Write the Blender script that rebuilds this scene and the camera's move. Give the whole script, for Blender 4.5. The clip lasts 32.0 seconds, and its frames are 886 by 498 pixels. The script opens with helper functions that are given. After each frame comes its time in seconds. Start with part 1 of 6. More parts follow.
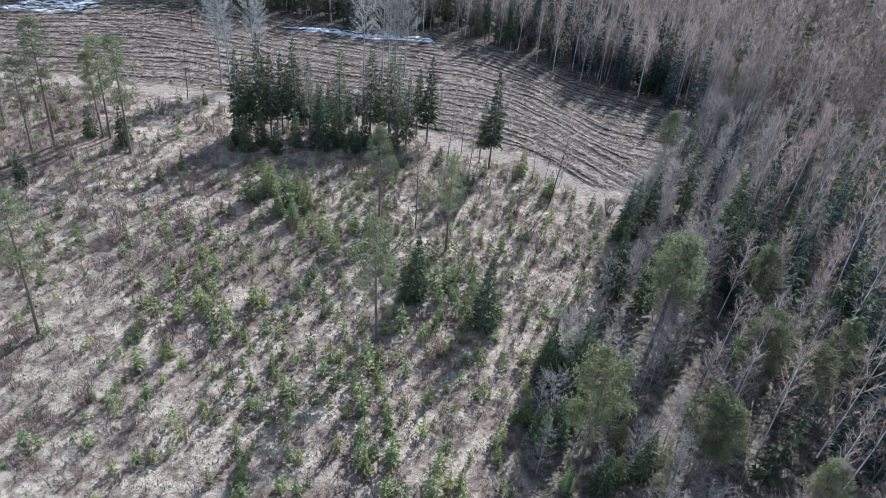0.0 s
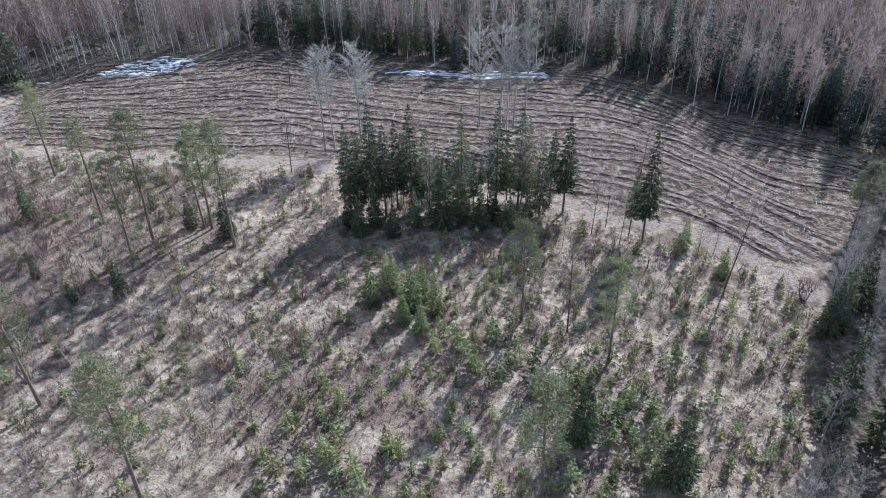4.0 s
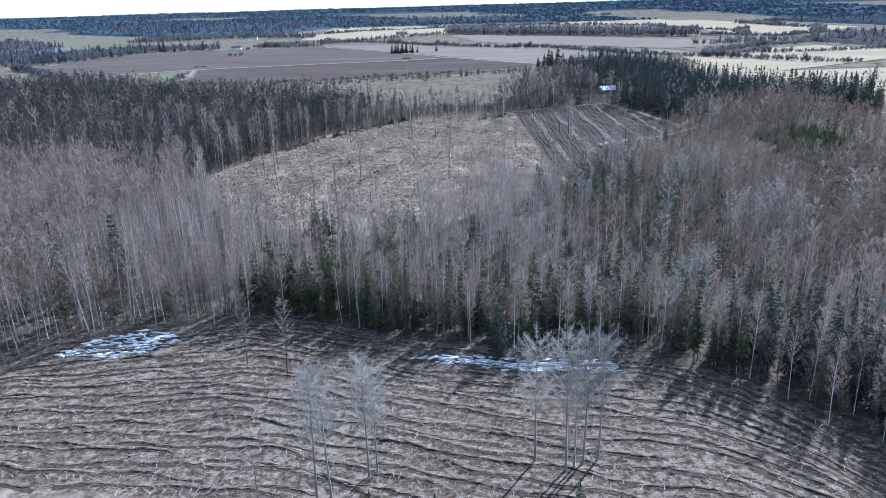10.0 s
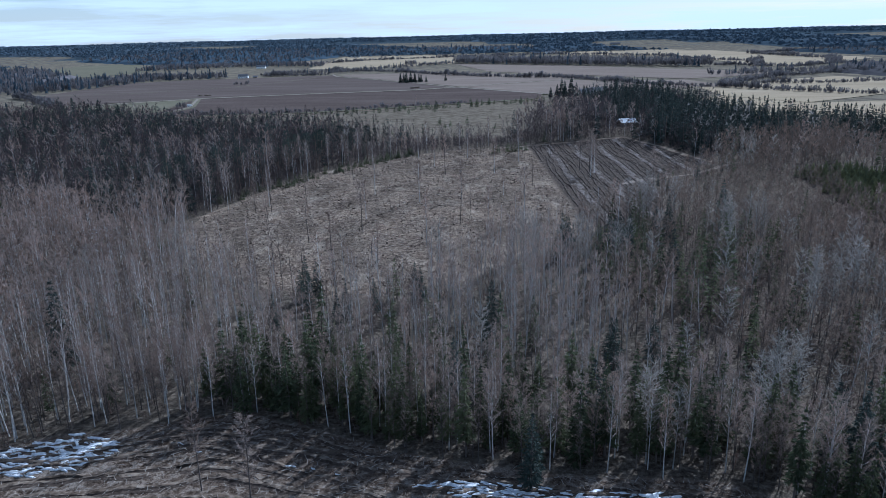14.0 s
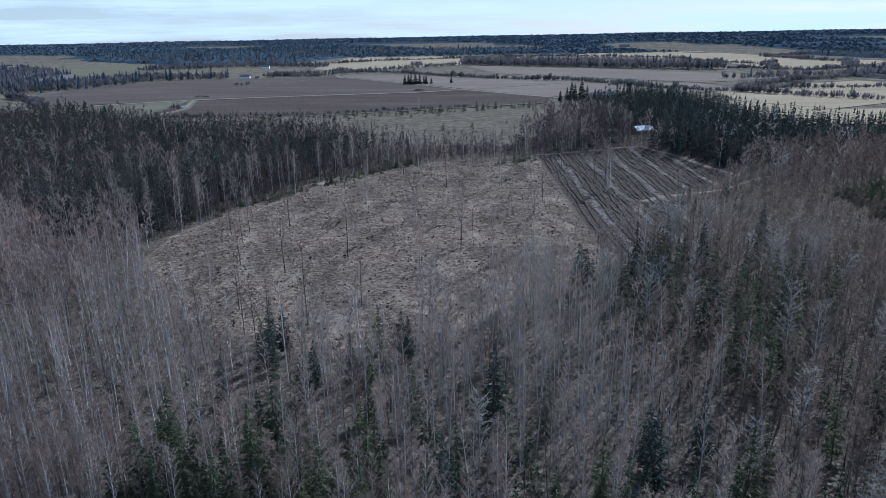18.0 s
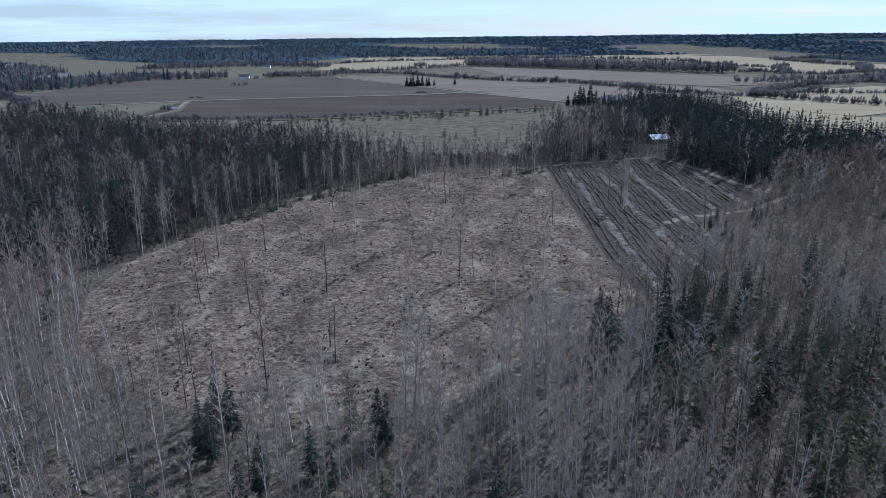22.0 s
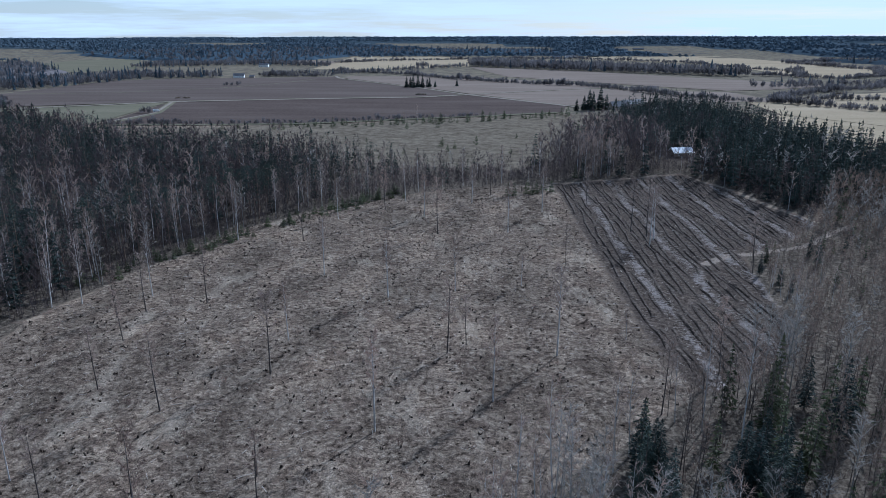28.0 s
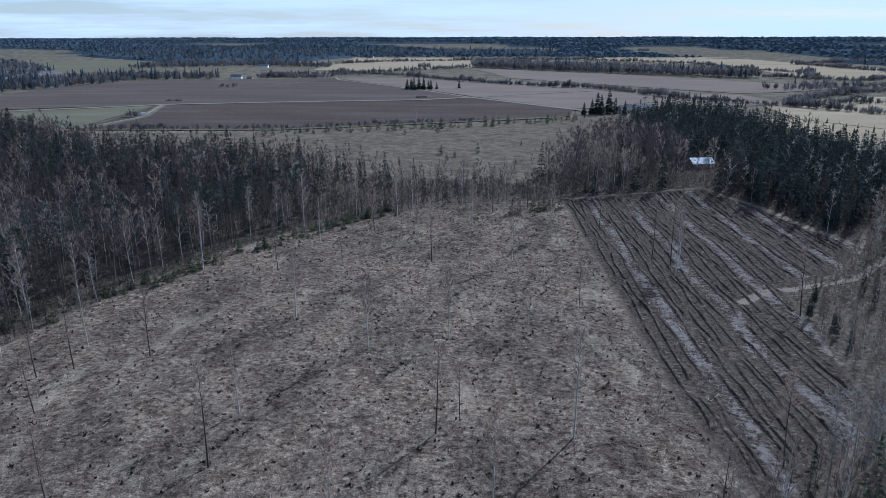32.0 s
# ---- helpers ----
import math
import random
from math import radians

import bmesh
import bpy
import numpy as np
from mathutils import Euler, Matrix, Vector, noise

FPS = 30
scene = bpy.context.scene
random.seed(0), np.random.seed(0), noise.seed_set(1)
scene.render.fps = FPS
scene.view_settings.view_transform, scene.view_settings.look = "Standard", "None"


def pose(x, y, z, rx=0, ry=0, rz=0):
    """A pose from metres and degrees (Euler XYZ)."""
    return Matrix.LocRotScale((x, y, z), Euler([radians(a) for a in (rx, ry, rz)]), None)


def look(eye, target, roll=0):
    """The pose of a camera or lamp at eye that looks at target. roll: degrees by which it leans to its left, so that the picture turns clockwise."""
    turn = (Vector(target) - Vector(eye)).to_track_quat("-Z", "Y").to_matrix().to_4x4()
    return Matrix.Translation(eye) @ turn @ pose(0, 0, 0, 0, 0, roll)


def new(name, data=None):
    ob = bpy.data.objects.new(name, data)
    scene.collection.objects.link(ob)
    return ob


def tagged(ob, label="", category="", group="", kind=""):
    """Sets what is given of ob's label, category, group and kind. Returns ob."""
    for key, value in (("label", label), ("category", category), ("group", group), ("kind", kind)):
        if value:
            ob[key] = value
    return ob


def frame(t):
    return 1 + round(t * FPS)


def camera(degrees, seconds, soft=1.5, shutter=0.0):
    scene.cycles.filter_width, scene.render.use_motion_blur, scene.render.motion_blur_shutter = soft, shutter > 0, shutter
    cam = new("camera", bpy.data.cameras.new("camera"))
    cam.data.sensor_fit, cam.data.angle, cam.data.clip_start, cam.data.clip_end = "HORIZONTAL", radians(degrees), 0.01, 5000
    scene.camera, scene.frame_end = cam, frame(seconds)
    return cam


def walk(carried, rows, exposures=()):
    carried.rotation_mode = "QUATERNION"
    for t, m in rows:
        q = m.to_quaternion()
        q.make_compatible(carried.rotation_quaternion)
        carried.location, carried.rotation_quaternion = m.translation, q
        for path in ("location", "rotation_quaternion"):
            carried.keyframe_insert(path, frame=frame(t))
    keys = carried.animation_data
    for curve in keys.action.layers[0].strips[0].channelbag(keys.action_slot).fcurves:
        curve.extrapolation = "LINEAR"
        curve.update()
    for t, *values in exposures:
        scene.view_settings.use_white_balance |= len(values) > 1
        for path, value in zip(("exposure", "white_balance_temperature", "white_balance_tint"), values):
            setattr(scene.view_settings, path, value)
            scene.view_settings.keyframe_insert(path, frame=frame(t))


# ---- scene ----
# camera and its flight
cam = camera(63.87, 32.0, soft=0.7)
PATH = [  # seconds, eye, turn to the left, tilt, lean
    (0.0, -0.09, -3.99, 55.91, -11.36, -35.53, 6.23),
    (0.1, -0.31, -3.47, 55.91, -10.59, -35.53, 5.25),
    (0.2, -0.54, -2.95, 55.92, -9.84, -35.54, 4.29),
    (0.3, -0.77, -2.42, 55.93, -9.13, -35.57, 3.36),
    (0.4, -0.99, -1.90, 55.93, -8.44, -35.62, 2.47),
    (0.5, -1.22, -1.37, 55.94, -7.79, -35.66, 1.63),
    (1.0, -2.30, 1.26, 55.97, -6.23, -35.74, 0.24),
    (1.5, -3.24, 3.95, 56.00, -5.06, -35.70, -0.19),
    (2.0, -4.00, 6.74, 56.04, -4.30, -35.68, -0.50),
    (2.5, -4.58, 9.65, 56.09, -3.79, -35.64, -0.66),
    (3.0, -5.00, 12.69, 56.15, -3.37, -35.64, -0.82),
    (3.5, -5.32, 15.81, 56.21, -2.97, -35.64, -1.06),
    (5.5, -5.10, 28.87, 56.49, -1.58, -35.43, -1.51),
    (6.0, -5.02, 32.17, 56.46, -1.30, -35.01, -1.76),
    (6.5, -4.93, 35.52, 56.41, -1.04, -34.02, -1.88),
    (7.0, -4.83, 38.91, 56.34, -0.83, -32.48, -2.05),
    (7.5, -4.73, 42.40, 56.26, -0.65, -30.42, -2.18),
    (8.0, -4.63, 46.00, 56.15, -0.53, -27.87, -2.21),
    (8.5, -4.56, 49.76, 56.02, -0.49, -25.33, -2.12),
    (9.0, -4.55, 53.67, 55.87, -0.49, -23.07, -1.89),
    (9.5, -4.61, 57.70, 55.71, -0.47, -20.96, -1.77),
    (10.0, -4.76, 61.79, 55.55, -0.49, -19.22, -1.61),
    (10.5, -4.97, 65.94, 55.39, -0.44, -18.01, -1.61),
    (11.0, -5.22, 70.09, 55.23, -0.42, -17.35, -1.58),
    (11.5, -5.44, 74.22, 55.09, -0.36, -17.20, -1.54),
    (12.0, -5.60, 78.31, 54.95, -0.28, -17.17, -1.53),
    (12.5, -5.69, 82.35, 54.81, -0.20, -17.11, -1.48),
    (13.0, -5.68, 86.36, 54.68, -0.12, -16.98, -1.35),
    (13.5, -5.59, 90.35, 54.56, -0.02, -17.05, -1.41),
    (14.0, -5.42, 94.34, 54.44, 0.07, -17.03, -1.41),
    (14.5, -5.22, 98.34, 54.32, 0.11, -17.01, -1.31),
    (16.5, -3.74, 114.79, 53.94, 0.37, -16.96, -1.20),
    (17.0, -3.37, 118.94, 53.88, 0.42, -16.95, -1.16),
    (17.5, -3.02, 123.08, 53.81, 0.47, -16.95, -1.10),
    (18.0, -2.70, 127.22, 53.75, 0.57, -16.95, -1.06),
    (18.5, -2.40, 131.33, 53.69, 0.64, -16.94, -1.01),
    (19.0, -2.12, 135.43, 53.64, 0.68, -16.93, -1.04),
    (19.5, -1.86, 139.50, 53.59, 0.71, -16.90, -0.89),
    (20.0, -1.62, 143.55, 53.55, 0.73, -16.83, -0.74),
    (20.5, -1.38, 147.58, 53.52, 0.79, -16.91, -0.80),
    (21.0, -1.15, 151.59, 53.49, 0.81, -16.90, -0.69),
    (21.5, -0.92, 155.58, 53.47, 0.83, -16.91, -0.65),
    (22.0, -0.69, 159.54, 53.44, 0.84, -16.90, -0.62),
    (22.5, -0.47, 163.49, 53.40, 0.84, -16.90, -0.47),
    (23.0, -0.26, 167.42, 53.36, 0.84, -16.91, -0.43),
    (23.5, -0.07, 171.34, 53.32, 0.87, -16.91, -0.39),
    (24.0, 0.12, 175.26, 53.26, 0.88, -16.90, -0.30),
    (24.5, 0.31, 179.16, 53.19, 0.89, -16.89, -0.26),
    (25.0, 0.50, 183.06, 53.13, 0.89, -16.90, -0.32),
    (25.5, 0.71, 186.99, 53.06, 0.90, -16.96, -0.37),
    (27.5, 2.31, 203.76, 53.03, 1.02, -16.93, -0.14),
    (28.0, 2.62, 207.88, 53.00, 1.06, -16.94, -0.12),
    (28.5, 2.92, 211.98, 52.97, 1.12, -16.98, -0.20),
    (29.0, 3.19, 216.06, 52.94, 1.15, -16.98, -0.16),
    (29.5, 3.45, 220.11, 52.91, 1.17, -17.01, -0.11),
    (30.0, 3.71, 224.13, 52.87, 1.23, -16.97, -0.19),
    (30.5, 3.98, 228.10, 52.83, 1.22, -16.96, -0.09),
    (31.0, 4.24, 232.04, 52.79, 1.26, -16.95, -0.21),
    (31.5, 4.47, 235.96, 52.74, 1.30, -16.97, -0.23),
    (32.0, 4.69, 239.85, 52.68, 1.35, -16.90, -0.09),
]


def flight(rows):
    for t, x, y, z, yaw, tilt, lean in rows:
        a, b = radians(yaw), radians(tilt)
        ahead = (x - math.sin(a) * math.cos(b), y + math.cos(a) * math.cos(b), z + math.sin(b))
        yield t, look((x, y, z), ahead, lean)


walk(cam, list(flight(PATH)), [(0.0, 1.16, 5120, 9), (3.0, 1.05, 5190, 10), (7.0, 1.02, 5130, 10), (9.0, 1.22, 4900, 9.5), (10.2, 0.92, 4820, 9.5), (11.3, 0.12, 4820, 9.5), (20.0, 0.1, 4870, 9.5), (32.0, 0.0, 4890, 9)])

# sky and sun
SUN_AZ, SUN_EL = radians(35), radians(32)
world = bpy.data.worlds.new("sky")
scene.world = world
world.use_nodes = True
wn = world.node_tree.nodes
wl = world.node_tree.links
sky = wn.new("ShaderNodeTexSky")
sky.sky_type = "NISHITA"
sky.sun_disc = False
sky.sun_elevation, sky.sun_rotation = SUN_EL, SUN_AZ
sky.air_density, sky.dust_density, sky.ozone_density = 1.0, 0.25, 1.4
wn["Background"].inputs["Strength"].default_value = 0.065
# thin white cloud streaks, stretched along the horizon
where = wn.new("ShaderNodeTexCoord").outputs["Generated"]
flat = wn.new("ShaderNodeMapping")
flat.inputs["Scale"].default_value = (1.3, 1.3, 21.0)
wl.new(where, flat.inputs["Vector"])
cloud = wn.new("ShaderNodeTexNoise")
cloud.inputs["Scale"].default_value, cloud.inputs["Detail"].default_value, cloud.inputs["Roughness"].default_value = 2.6, 8.0, 0.62
wl.new(flat.outputs["Vector"], cloud.inputs["Vector"])
veil = wn.new("ShaderNodeValToRGB")
veil.color_ramp.elements[0].position, veil.color_ramp.elements[0].color = 0.42, (0.42, 0.42, 0.42, 1)
veil.color_ramp.elements[1].position, veil.color_ramp.elements[1].color = 0.60, (1, 1, 1, 1)
wl.new(cloud.outputs["Fac"], veil.inputs["Fac"])
blend = wn.new("ShaderNodeMix")
blend.data_type = "RGBA"
# the haze is whitest low over the land
axes = wn.new("ShaderNodeSeparateXYZ")
wl.new(where, axes.inputs[0])
low = wn.new("ShaderNodeMapRange")
low.inputs["From Min"].default_value, low.inputs["From Max"].default_value = 0.0, 0.35
low.inputs["To Min"].default_value, low.inputs["To Max"].default_value = 1.0, 0.3
wl.new(axes.outputs["Z"], low.inputs["Value"])
thin = wn.new("ShaderNodeMath")
thin.operation = "MULTIPLY"
wl.new(veil.outputs["Color"], thin.inputs[0])
wl.new(low.outputs["Result"], thin.inputs[1])
wl.new(thin.outputs[0], blend.inputs[0])
wl.new(sky.outputs["Color"], blend.inputs[6])
blend.inputs[7].default_value = (11.9, 13.0, 13.6, 1)
wl.new(blend.outputs[2], wn["Background"].inputs["Color"])
sun = new("sun", bpy.data.lights.new("sun", "SUN"))
sun.data.energy, sun.data.angle, sun.data.color = 5.5, radians(0.6), (1.0, 0.96, 0.90)
sun.matrix_world = look((400 * math.sin(SUN_AZ) * math.cos(SUN_EL), 400 * math.cos(SUN_AZ) * math.cos(SUN_EL), 400 * math.sin(SUN_EL)), (0, 0, 0))


# ---- materials ----
class Nodes:
    """A small builder for node materials."""

    def __init__(self, name, rough=0.9, spec=0.2):
        self.m = bpy.data.materials.new(name)
        self.m.use_nodes = True
        self.t = self.m.node_tree
        self.b = self.t.nodes["Principled BSDF"]
        self.b.inputs["Roughness"].default_value = rough
        self.b.inputs["Specular IOR Level"].default_value = spec
        self.co = self.t.nodes.new("ShaderNodeTexCoord").outputs["Object"]

    def link(self, a, b):
        self.t.links.new(a, b)

    def noise(self, scale, detail=4.0, rough=0.6, stretch=None):
        n = self.t.nodes.new("ShaderNodeTexNoise")
        n.inputs["Scale"].default_value, n.inputs["Detail"].default_value, n.inputs["Roughness"].default_value = scale, detail, rough
        co = self.co
        if stretch:
            mp = self.t.nodes.new("ShaderNodeMapping")
            mp.inputs["Scale"].default_value = stretch
            self.link(co, mp.inputs["Vector"])
            co = mp.outputs["Vector"]
        self.link(co, n.inputs["Vector"])
        return n.outputs["Fac"]

    def ramp(self, fac, *stops):
        r = self.t.nodes.new("ShaderNodeValToRGB")
        els = r.color_ramp.elements
        while len(els) < len(stops):
            els.new(0.5)
        for e, (p, c) in zip(els, stops):
            e.position, e.color = p, (*c, 1) if len(c) == 3 else (c[0],) * 3 + (1,)
        self.link(fac, r.inputs["Fac"])
        return r.outputs["Color"]

    def mix(self, fac, a, b, blend="MIX"):
        n = self.t.nodes.new("ShaderNodeMix")
        n.data_type, n.blend_type = "RGBA", blend
        for value, slot in ((fac, n.inputs[0]), (a, n.inputs[6]), (b, n.inputs[7])):
            if isinstance(value, (int, float)):
                slot.default_value = value
            elif isinstance(value, tuple):
                slot.default_value = (*value, 1)
            else:
                self.link(value, slot)
        return n.outputs[2]

    def math(self, op, a, b=0.0, clamp=False):
        n = self.t.nodes.new("ShaderNodeMath")
        n.operation, n.use_clamp = op, clamp
        for value, slot in ((a, n.inputs[0]), (b, n.inputs[1])):
            if isinstance(value, (int, float)):
                slot.default_value = value
            else:
                self.link(value, slot)
        return n.outputs[0]

    def attr(self, name):
        n = self.t.nodes.new("ShaderNodeAttribute")
        n.attribute_name = name
        return n.outputs["Fac"]

    def own(self):
        """A number of its own for each tree: from the object, or from the tint of a joined wood."""
        r = self.t.nodes.new("ShaderNodeObjectInfo").outputs["Random"]
        return self.math("FRACT", self.math("ADD", r, self.attr("tint")))

    def island(self):
        return self.t.nodes.new("ShaderNodeNewGeometry").outputs["Random Per Island"]

    def bump(self, height, strength=0.4, distance=0.1):
        n = self.t.nodes.new("ShaderNodeBump")
        n.inputs["Strength"].default_value, n.inputs["Distance"].default_value = strength, distance
        self.link(height, n.inputs["Height"])
        self.link(n.outputs["Normal"], self.b.inputs["Normal"])

    def done(self, color):
        if isinstance(color, tuple):
            self.b.inputs["Base Color"].default_value = (*color, 1)
        else:
            self.link(color, self.b.inputs["Base Color"])
        return self.m


def ground_material():
    n = Nodes("ground_cover", 1.0, 0.0)
    fine, mid, wide = n.noise(2.2, 6, 0.7), n.noise(0.35, 5, 0.65), n.noise(0.05, 4, 0.6)
    clod = n.noise(0.9, 6, 0.75)
    grass = n.ramp(n.mix(0.45, clod, fine), (0.36, (0.155, 0.115, 0.083)), (0.48, (0.285, 0.23, 0.17)), (0.62, (0.43, 0.36, 0.275)))
    brush = n.ramp(clod, (0.36, (0.065, 0.045, 0.036)), (0.5, (0.125, 0.09, 0.072)), (0.66, (0.21, 0.155, 0.125)))
    grass = n.mix(n.ramp(mid, (0.43, (0,)), (0.56, (0.85,))), grass, brush)
    cut = n.ramp(clod, (0.36, (0.03, 0.024, 0.019)), (0.44, (0.115, 0.094, 0.077)), (0.56, (0.205, 0.174, 0.143)), (0.7, (0.36, 0.32, 0.27)))
    cut = n.mix(n.ramp(n.noise(0.28, 6, 0.72), (0.47, (0,)), (0.58, (0.8,))), cut, n.ramp(clod, (0.36, (0.03, 0.024, 0.02)), (0.66, (0.15, 0.118, 0.098))))
    cut = n.mix(n.ramp(n.noise(0.12, 6, 0.7, (1.0, 0.35, 1)), (0.56, (0,)), (0.66, (0.7,))), cut, n.ramp(fine, (0.3, (0.19, 0.165, 0.138)), (0.7, (0.36, 0.322, 0.27))))
    cut = n.mix(1.0, cut, n.ramp(n.noise(3.2, 4, 0.7), (0.36, (0.56, 0.55, 0.53)), (0.6, (1.30, 1.22, 1.13))), "MULTIPLY")
    # broad random tone, painting in patchy tree shade along with rows of brush
    cut = n.mix(1.0, cut, n.ramp(n.noise(0.075, 5, 0.65, (1.0, 0.5, 1)), (0.36, (0.74,)), (0.5, (1.07,)), (0.64, (1.3, 1.27, 1.23))), "MULTIPLY")
    soil = n.ramp(clod, (0.36, (0.04, 0.029, 0.021)), (0.5, (0.112, 0.084, 0.064)), (0.66, (0.235, 0.19, 0.148)))
    lanes = n.math("ADD", n.attr("slash"), n.math("MULTIPLY", n.math("SUBTRACT", n.noise(0.45, 6, 0.8), 0.5), 2.6))
    soil = n.mix(n.ramp(lanes, (0.35, (0,)), (0.65, (0.85,))), soil, n.ramp(fine, (0.3, (0.135, 0.106, 0.085)), (0.68, (0.34, 0.29, 0.24))))
    peat = n.mix(n.ramp(lanes, (0.4, (0,)), (0.7, (0.75,))), n.ramp(clod, (0.36, (0.026, 0.02, 0.016)), (0.5, (0.082, 0.065, 0.053)), (0.68, (0.165, 0.135, 0.112))), n.ramp(fine, (0.3, (0.13, 0.108, 0.098)), (0.68, (0.36, 0.32, 0.295))))
    litter = n.ramp(clod, (0.34, (0.03, 0.024, 0.02)), (0.5, (0.1, 0.082, 0.064)), (0.68, (0.23, 0.193, 0.15)))
    track = n.ramp(fine, (0.3, (0.165, 0.128, 0.10)), (0.7, (0.33, 0.278, 0.228)))
    heath = n.ramp(n.noise(0.16, 7, 0.75), (0.35, (0.08, 0.067, 0.05)), (0.55, (0.165, 0.138, 0.104)), (0.75, (0.24, 0.207, 0.157)))
    # far woodland floor, bluish to match the haze painted into the woods above it
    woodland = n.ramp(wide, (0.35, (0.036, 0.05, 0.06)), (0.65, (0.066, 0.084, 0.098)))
    farland = n.ramp(wide, (0.35, (0.10, 0.085, 0.07)), (0.6, (0.19, 0.165, 0.12)))

    speck = n.noise(5.0, 3, 0.75)

    def zone(name, under, over):
        w = n.math("ADD", n.attr(name), n.math("MULTIPLY", n.math("SUBTRACT", clod, 0.5), 0.9))
        return n.mix(n.ramp(w, (0.42, (0,)), (0.58, (1,))), under, over)

    c = n.mix(n.ramp(wide, (0.42, (0,)), (0.62, (0.5,))), grass, n.mix(0.55, grass, brush))
    for name, over in (("scrub", brush), ("far", farland), ("woodland", woodland), ("heath", heath), ("litter", litter), ("cut", cut), ("soil", soil), ("peat", peat), ("track", track)):
        if name in ("cut", "soil", "peat"):
            over = n.mix(1.0, over, n.ramp(speck, (0.36, (0.6,)), (0.5, (1.0,)), (0.64, (1.3,))), "MULTIPLY")
        c = zone(name, c, over)
    n.bump(n.math("ADD", clod, n.math("MULTIPLY", fine, 0.5)), 0.9, 0.35)
    return n.done(c)


def mottled(name, scale, *stops, rough=0.9, spec=0.2, stretch=None, detail=5.0, bump=0.0, vary=0.0):
    n = Nodes(name, rough, spec)
    f = n.noise(scale, detail, 0.65, stretch)
    c = n.ramp(f, *stops)
    if vary:
        v = n.ramp(n.own(), (0.0, (1 - vary,)), (1.0, (1 + vary * 0.6,)))
        c = n.mix(1.0, c, v, "MULTIPLY")
    if bump:
        n.bump(f, 0.6, bump)
    return n.done(c)


def foliage(name, dark, light, warm, rough=0.75, spec=0.15, thin=0.0):
    """Needles or twigs: each sprig a little different, each tree too."""
    n = Nodes(name, rough, spec)
    c = n.ramp(n.island(), (0.0, dark), (1.0, light))
    c = n.mix(n.ramp(n.own(), (0.35, (0,)), (1.0, (0.8,))), c, warm)
    c = n.mix(1.0, c, n.ramp(n.math("FRACT", n.math("MULTIPLY", n.own(), 7.3)), (0.0, (0.68,)), (1.0, (1.3,))), "MULTIPLY")
    if thin:
        # needles and blades let some of the sun through
        glow = n.t.nodes.new("ShaderNodeBsdfTranslucent")
        both = n.t.nodes.new("ShaderNodeMixShader")
        both.inputs[0].default_value = thin
        n.link(c, glow.inputs["Color"])
        n.link(n.b.outputs[0], both.inputs[1])
        n.link(glow.outputs[0], both.inputs[2])
        n.link(both.outputs[0], n.t.nodes["Material Output"].inputs["Surface"])
    return n.done(c)


M_GROUND = ground_material()
M_SOIL = mottled("turned_soil", 0.9, (0.33, (0.046, 0.034, 0.025)), (0.5, (0.13, 0.1, 0.076)), (0.68, (0.25, 0.207, 0.163)), spec=0.03, bump=0.12)
M_PEAT = mottled("wet_dark_soil", 1.3, (0.35, (0.032, 0.024, 0.019)), (0.7, (0.11, 0.085, 0.068)), rough=0.9, spec=0.03, bump=0.15)
M_TURF = mottled("peaty_clods", 0.9, (0.35, (0.022, 0.016, 0.012)), (0.52, (0.062, 0.047, 0.037)), (0.68, (0.14, 0.113, 0.092)), spec=0.05, bump=0.25)
M_SNOW = mottled("old_snow", 1.6, (0.3, (0.62, 0.63, 0.65)), (0.7, (0.86, 0.87, 0.89)), rough=0.5, bump=0.08)
M_STICK = mottled("dead_branch", 1.5, (0.3, (0.22, 0.19, 0.16)), (0.7, (0.5, 0.455, 0.4)), vary=0.3)
M_STUMP = mottled("cut_stump", 3.0, (0.3, (0.10, 0.075, 0.055)), (0.7, (0.24, 0.19, 0.14)))
M_BIRCH = mottled("birch_bark", 2.0, (0.28, (0.12, 0.108, 0.1)), (0.4, (0.45, 0.43, 0.41)), (0.7, (0.63, 0.61, 0.58)), stretch=(1, 1, 1.6), vary=0.2)
M_ASPEN = mottled("aspen_bark", 1.4, (0.3, (0.2, 0.19, 0.172)), (0.7, (0.41, 0.395, 0.36)), stretch=(1, 1, 0.4), vary=0.2)
M_SPRUCEBARK = mottled("spruce_bark", 2.0, (0.3, (0.085, 0.068, 0.058)), (0.7, (0.19, 0.16, 0.14)), stretch=(2, 2, 0.4))
M_PINEBARK = mottled("pine_bark", 0.7, (0.3, (0.10, 0.075, 0.06)), (0.55, (0.20, 0.145, 0.11)), (0.75, (0.30, 0.18, 0.11)), stretch=(1, 1, 0.35))
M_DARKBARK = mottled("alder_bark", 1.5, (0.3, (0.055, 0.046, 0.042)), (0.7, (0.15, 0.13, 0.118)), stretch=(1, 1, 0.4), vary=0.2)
M_BTWIG = foliage("birch_twigs", (0.175, 0.137, 0.116), (0.305, 0.242, 0.207), (0.27, 0.19, 0.15), thin=0.42)
M_ATWIG = foliage("aspen_twigs", (0.17, 0.157, 0.142), (0.34, 0.32, 0.295), (0.275, 0.245, 0.213), thin=0.4)
M_PALETWIG = foliage("pale_aspen_twigs", (0.2, 0.185, 0.168), (0.37, 0.35, 0.322), (0.29, 0.262, 0.235), thin=0.4)
# shaded copy of the twigs: backlight and inner shade of the woods painted in
M_SHADETWIG = foliage("shade_dark_twigs", (0.046, 0.038, 0.04), (0.09, 0.074, 0.075), (0.095, 0.07, 0.066), thin=0.38)
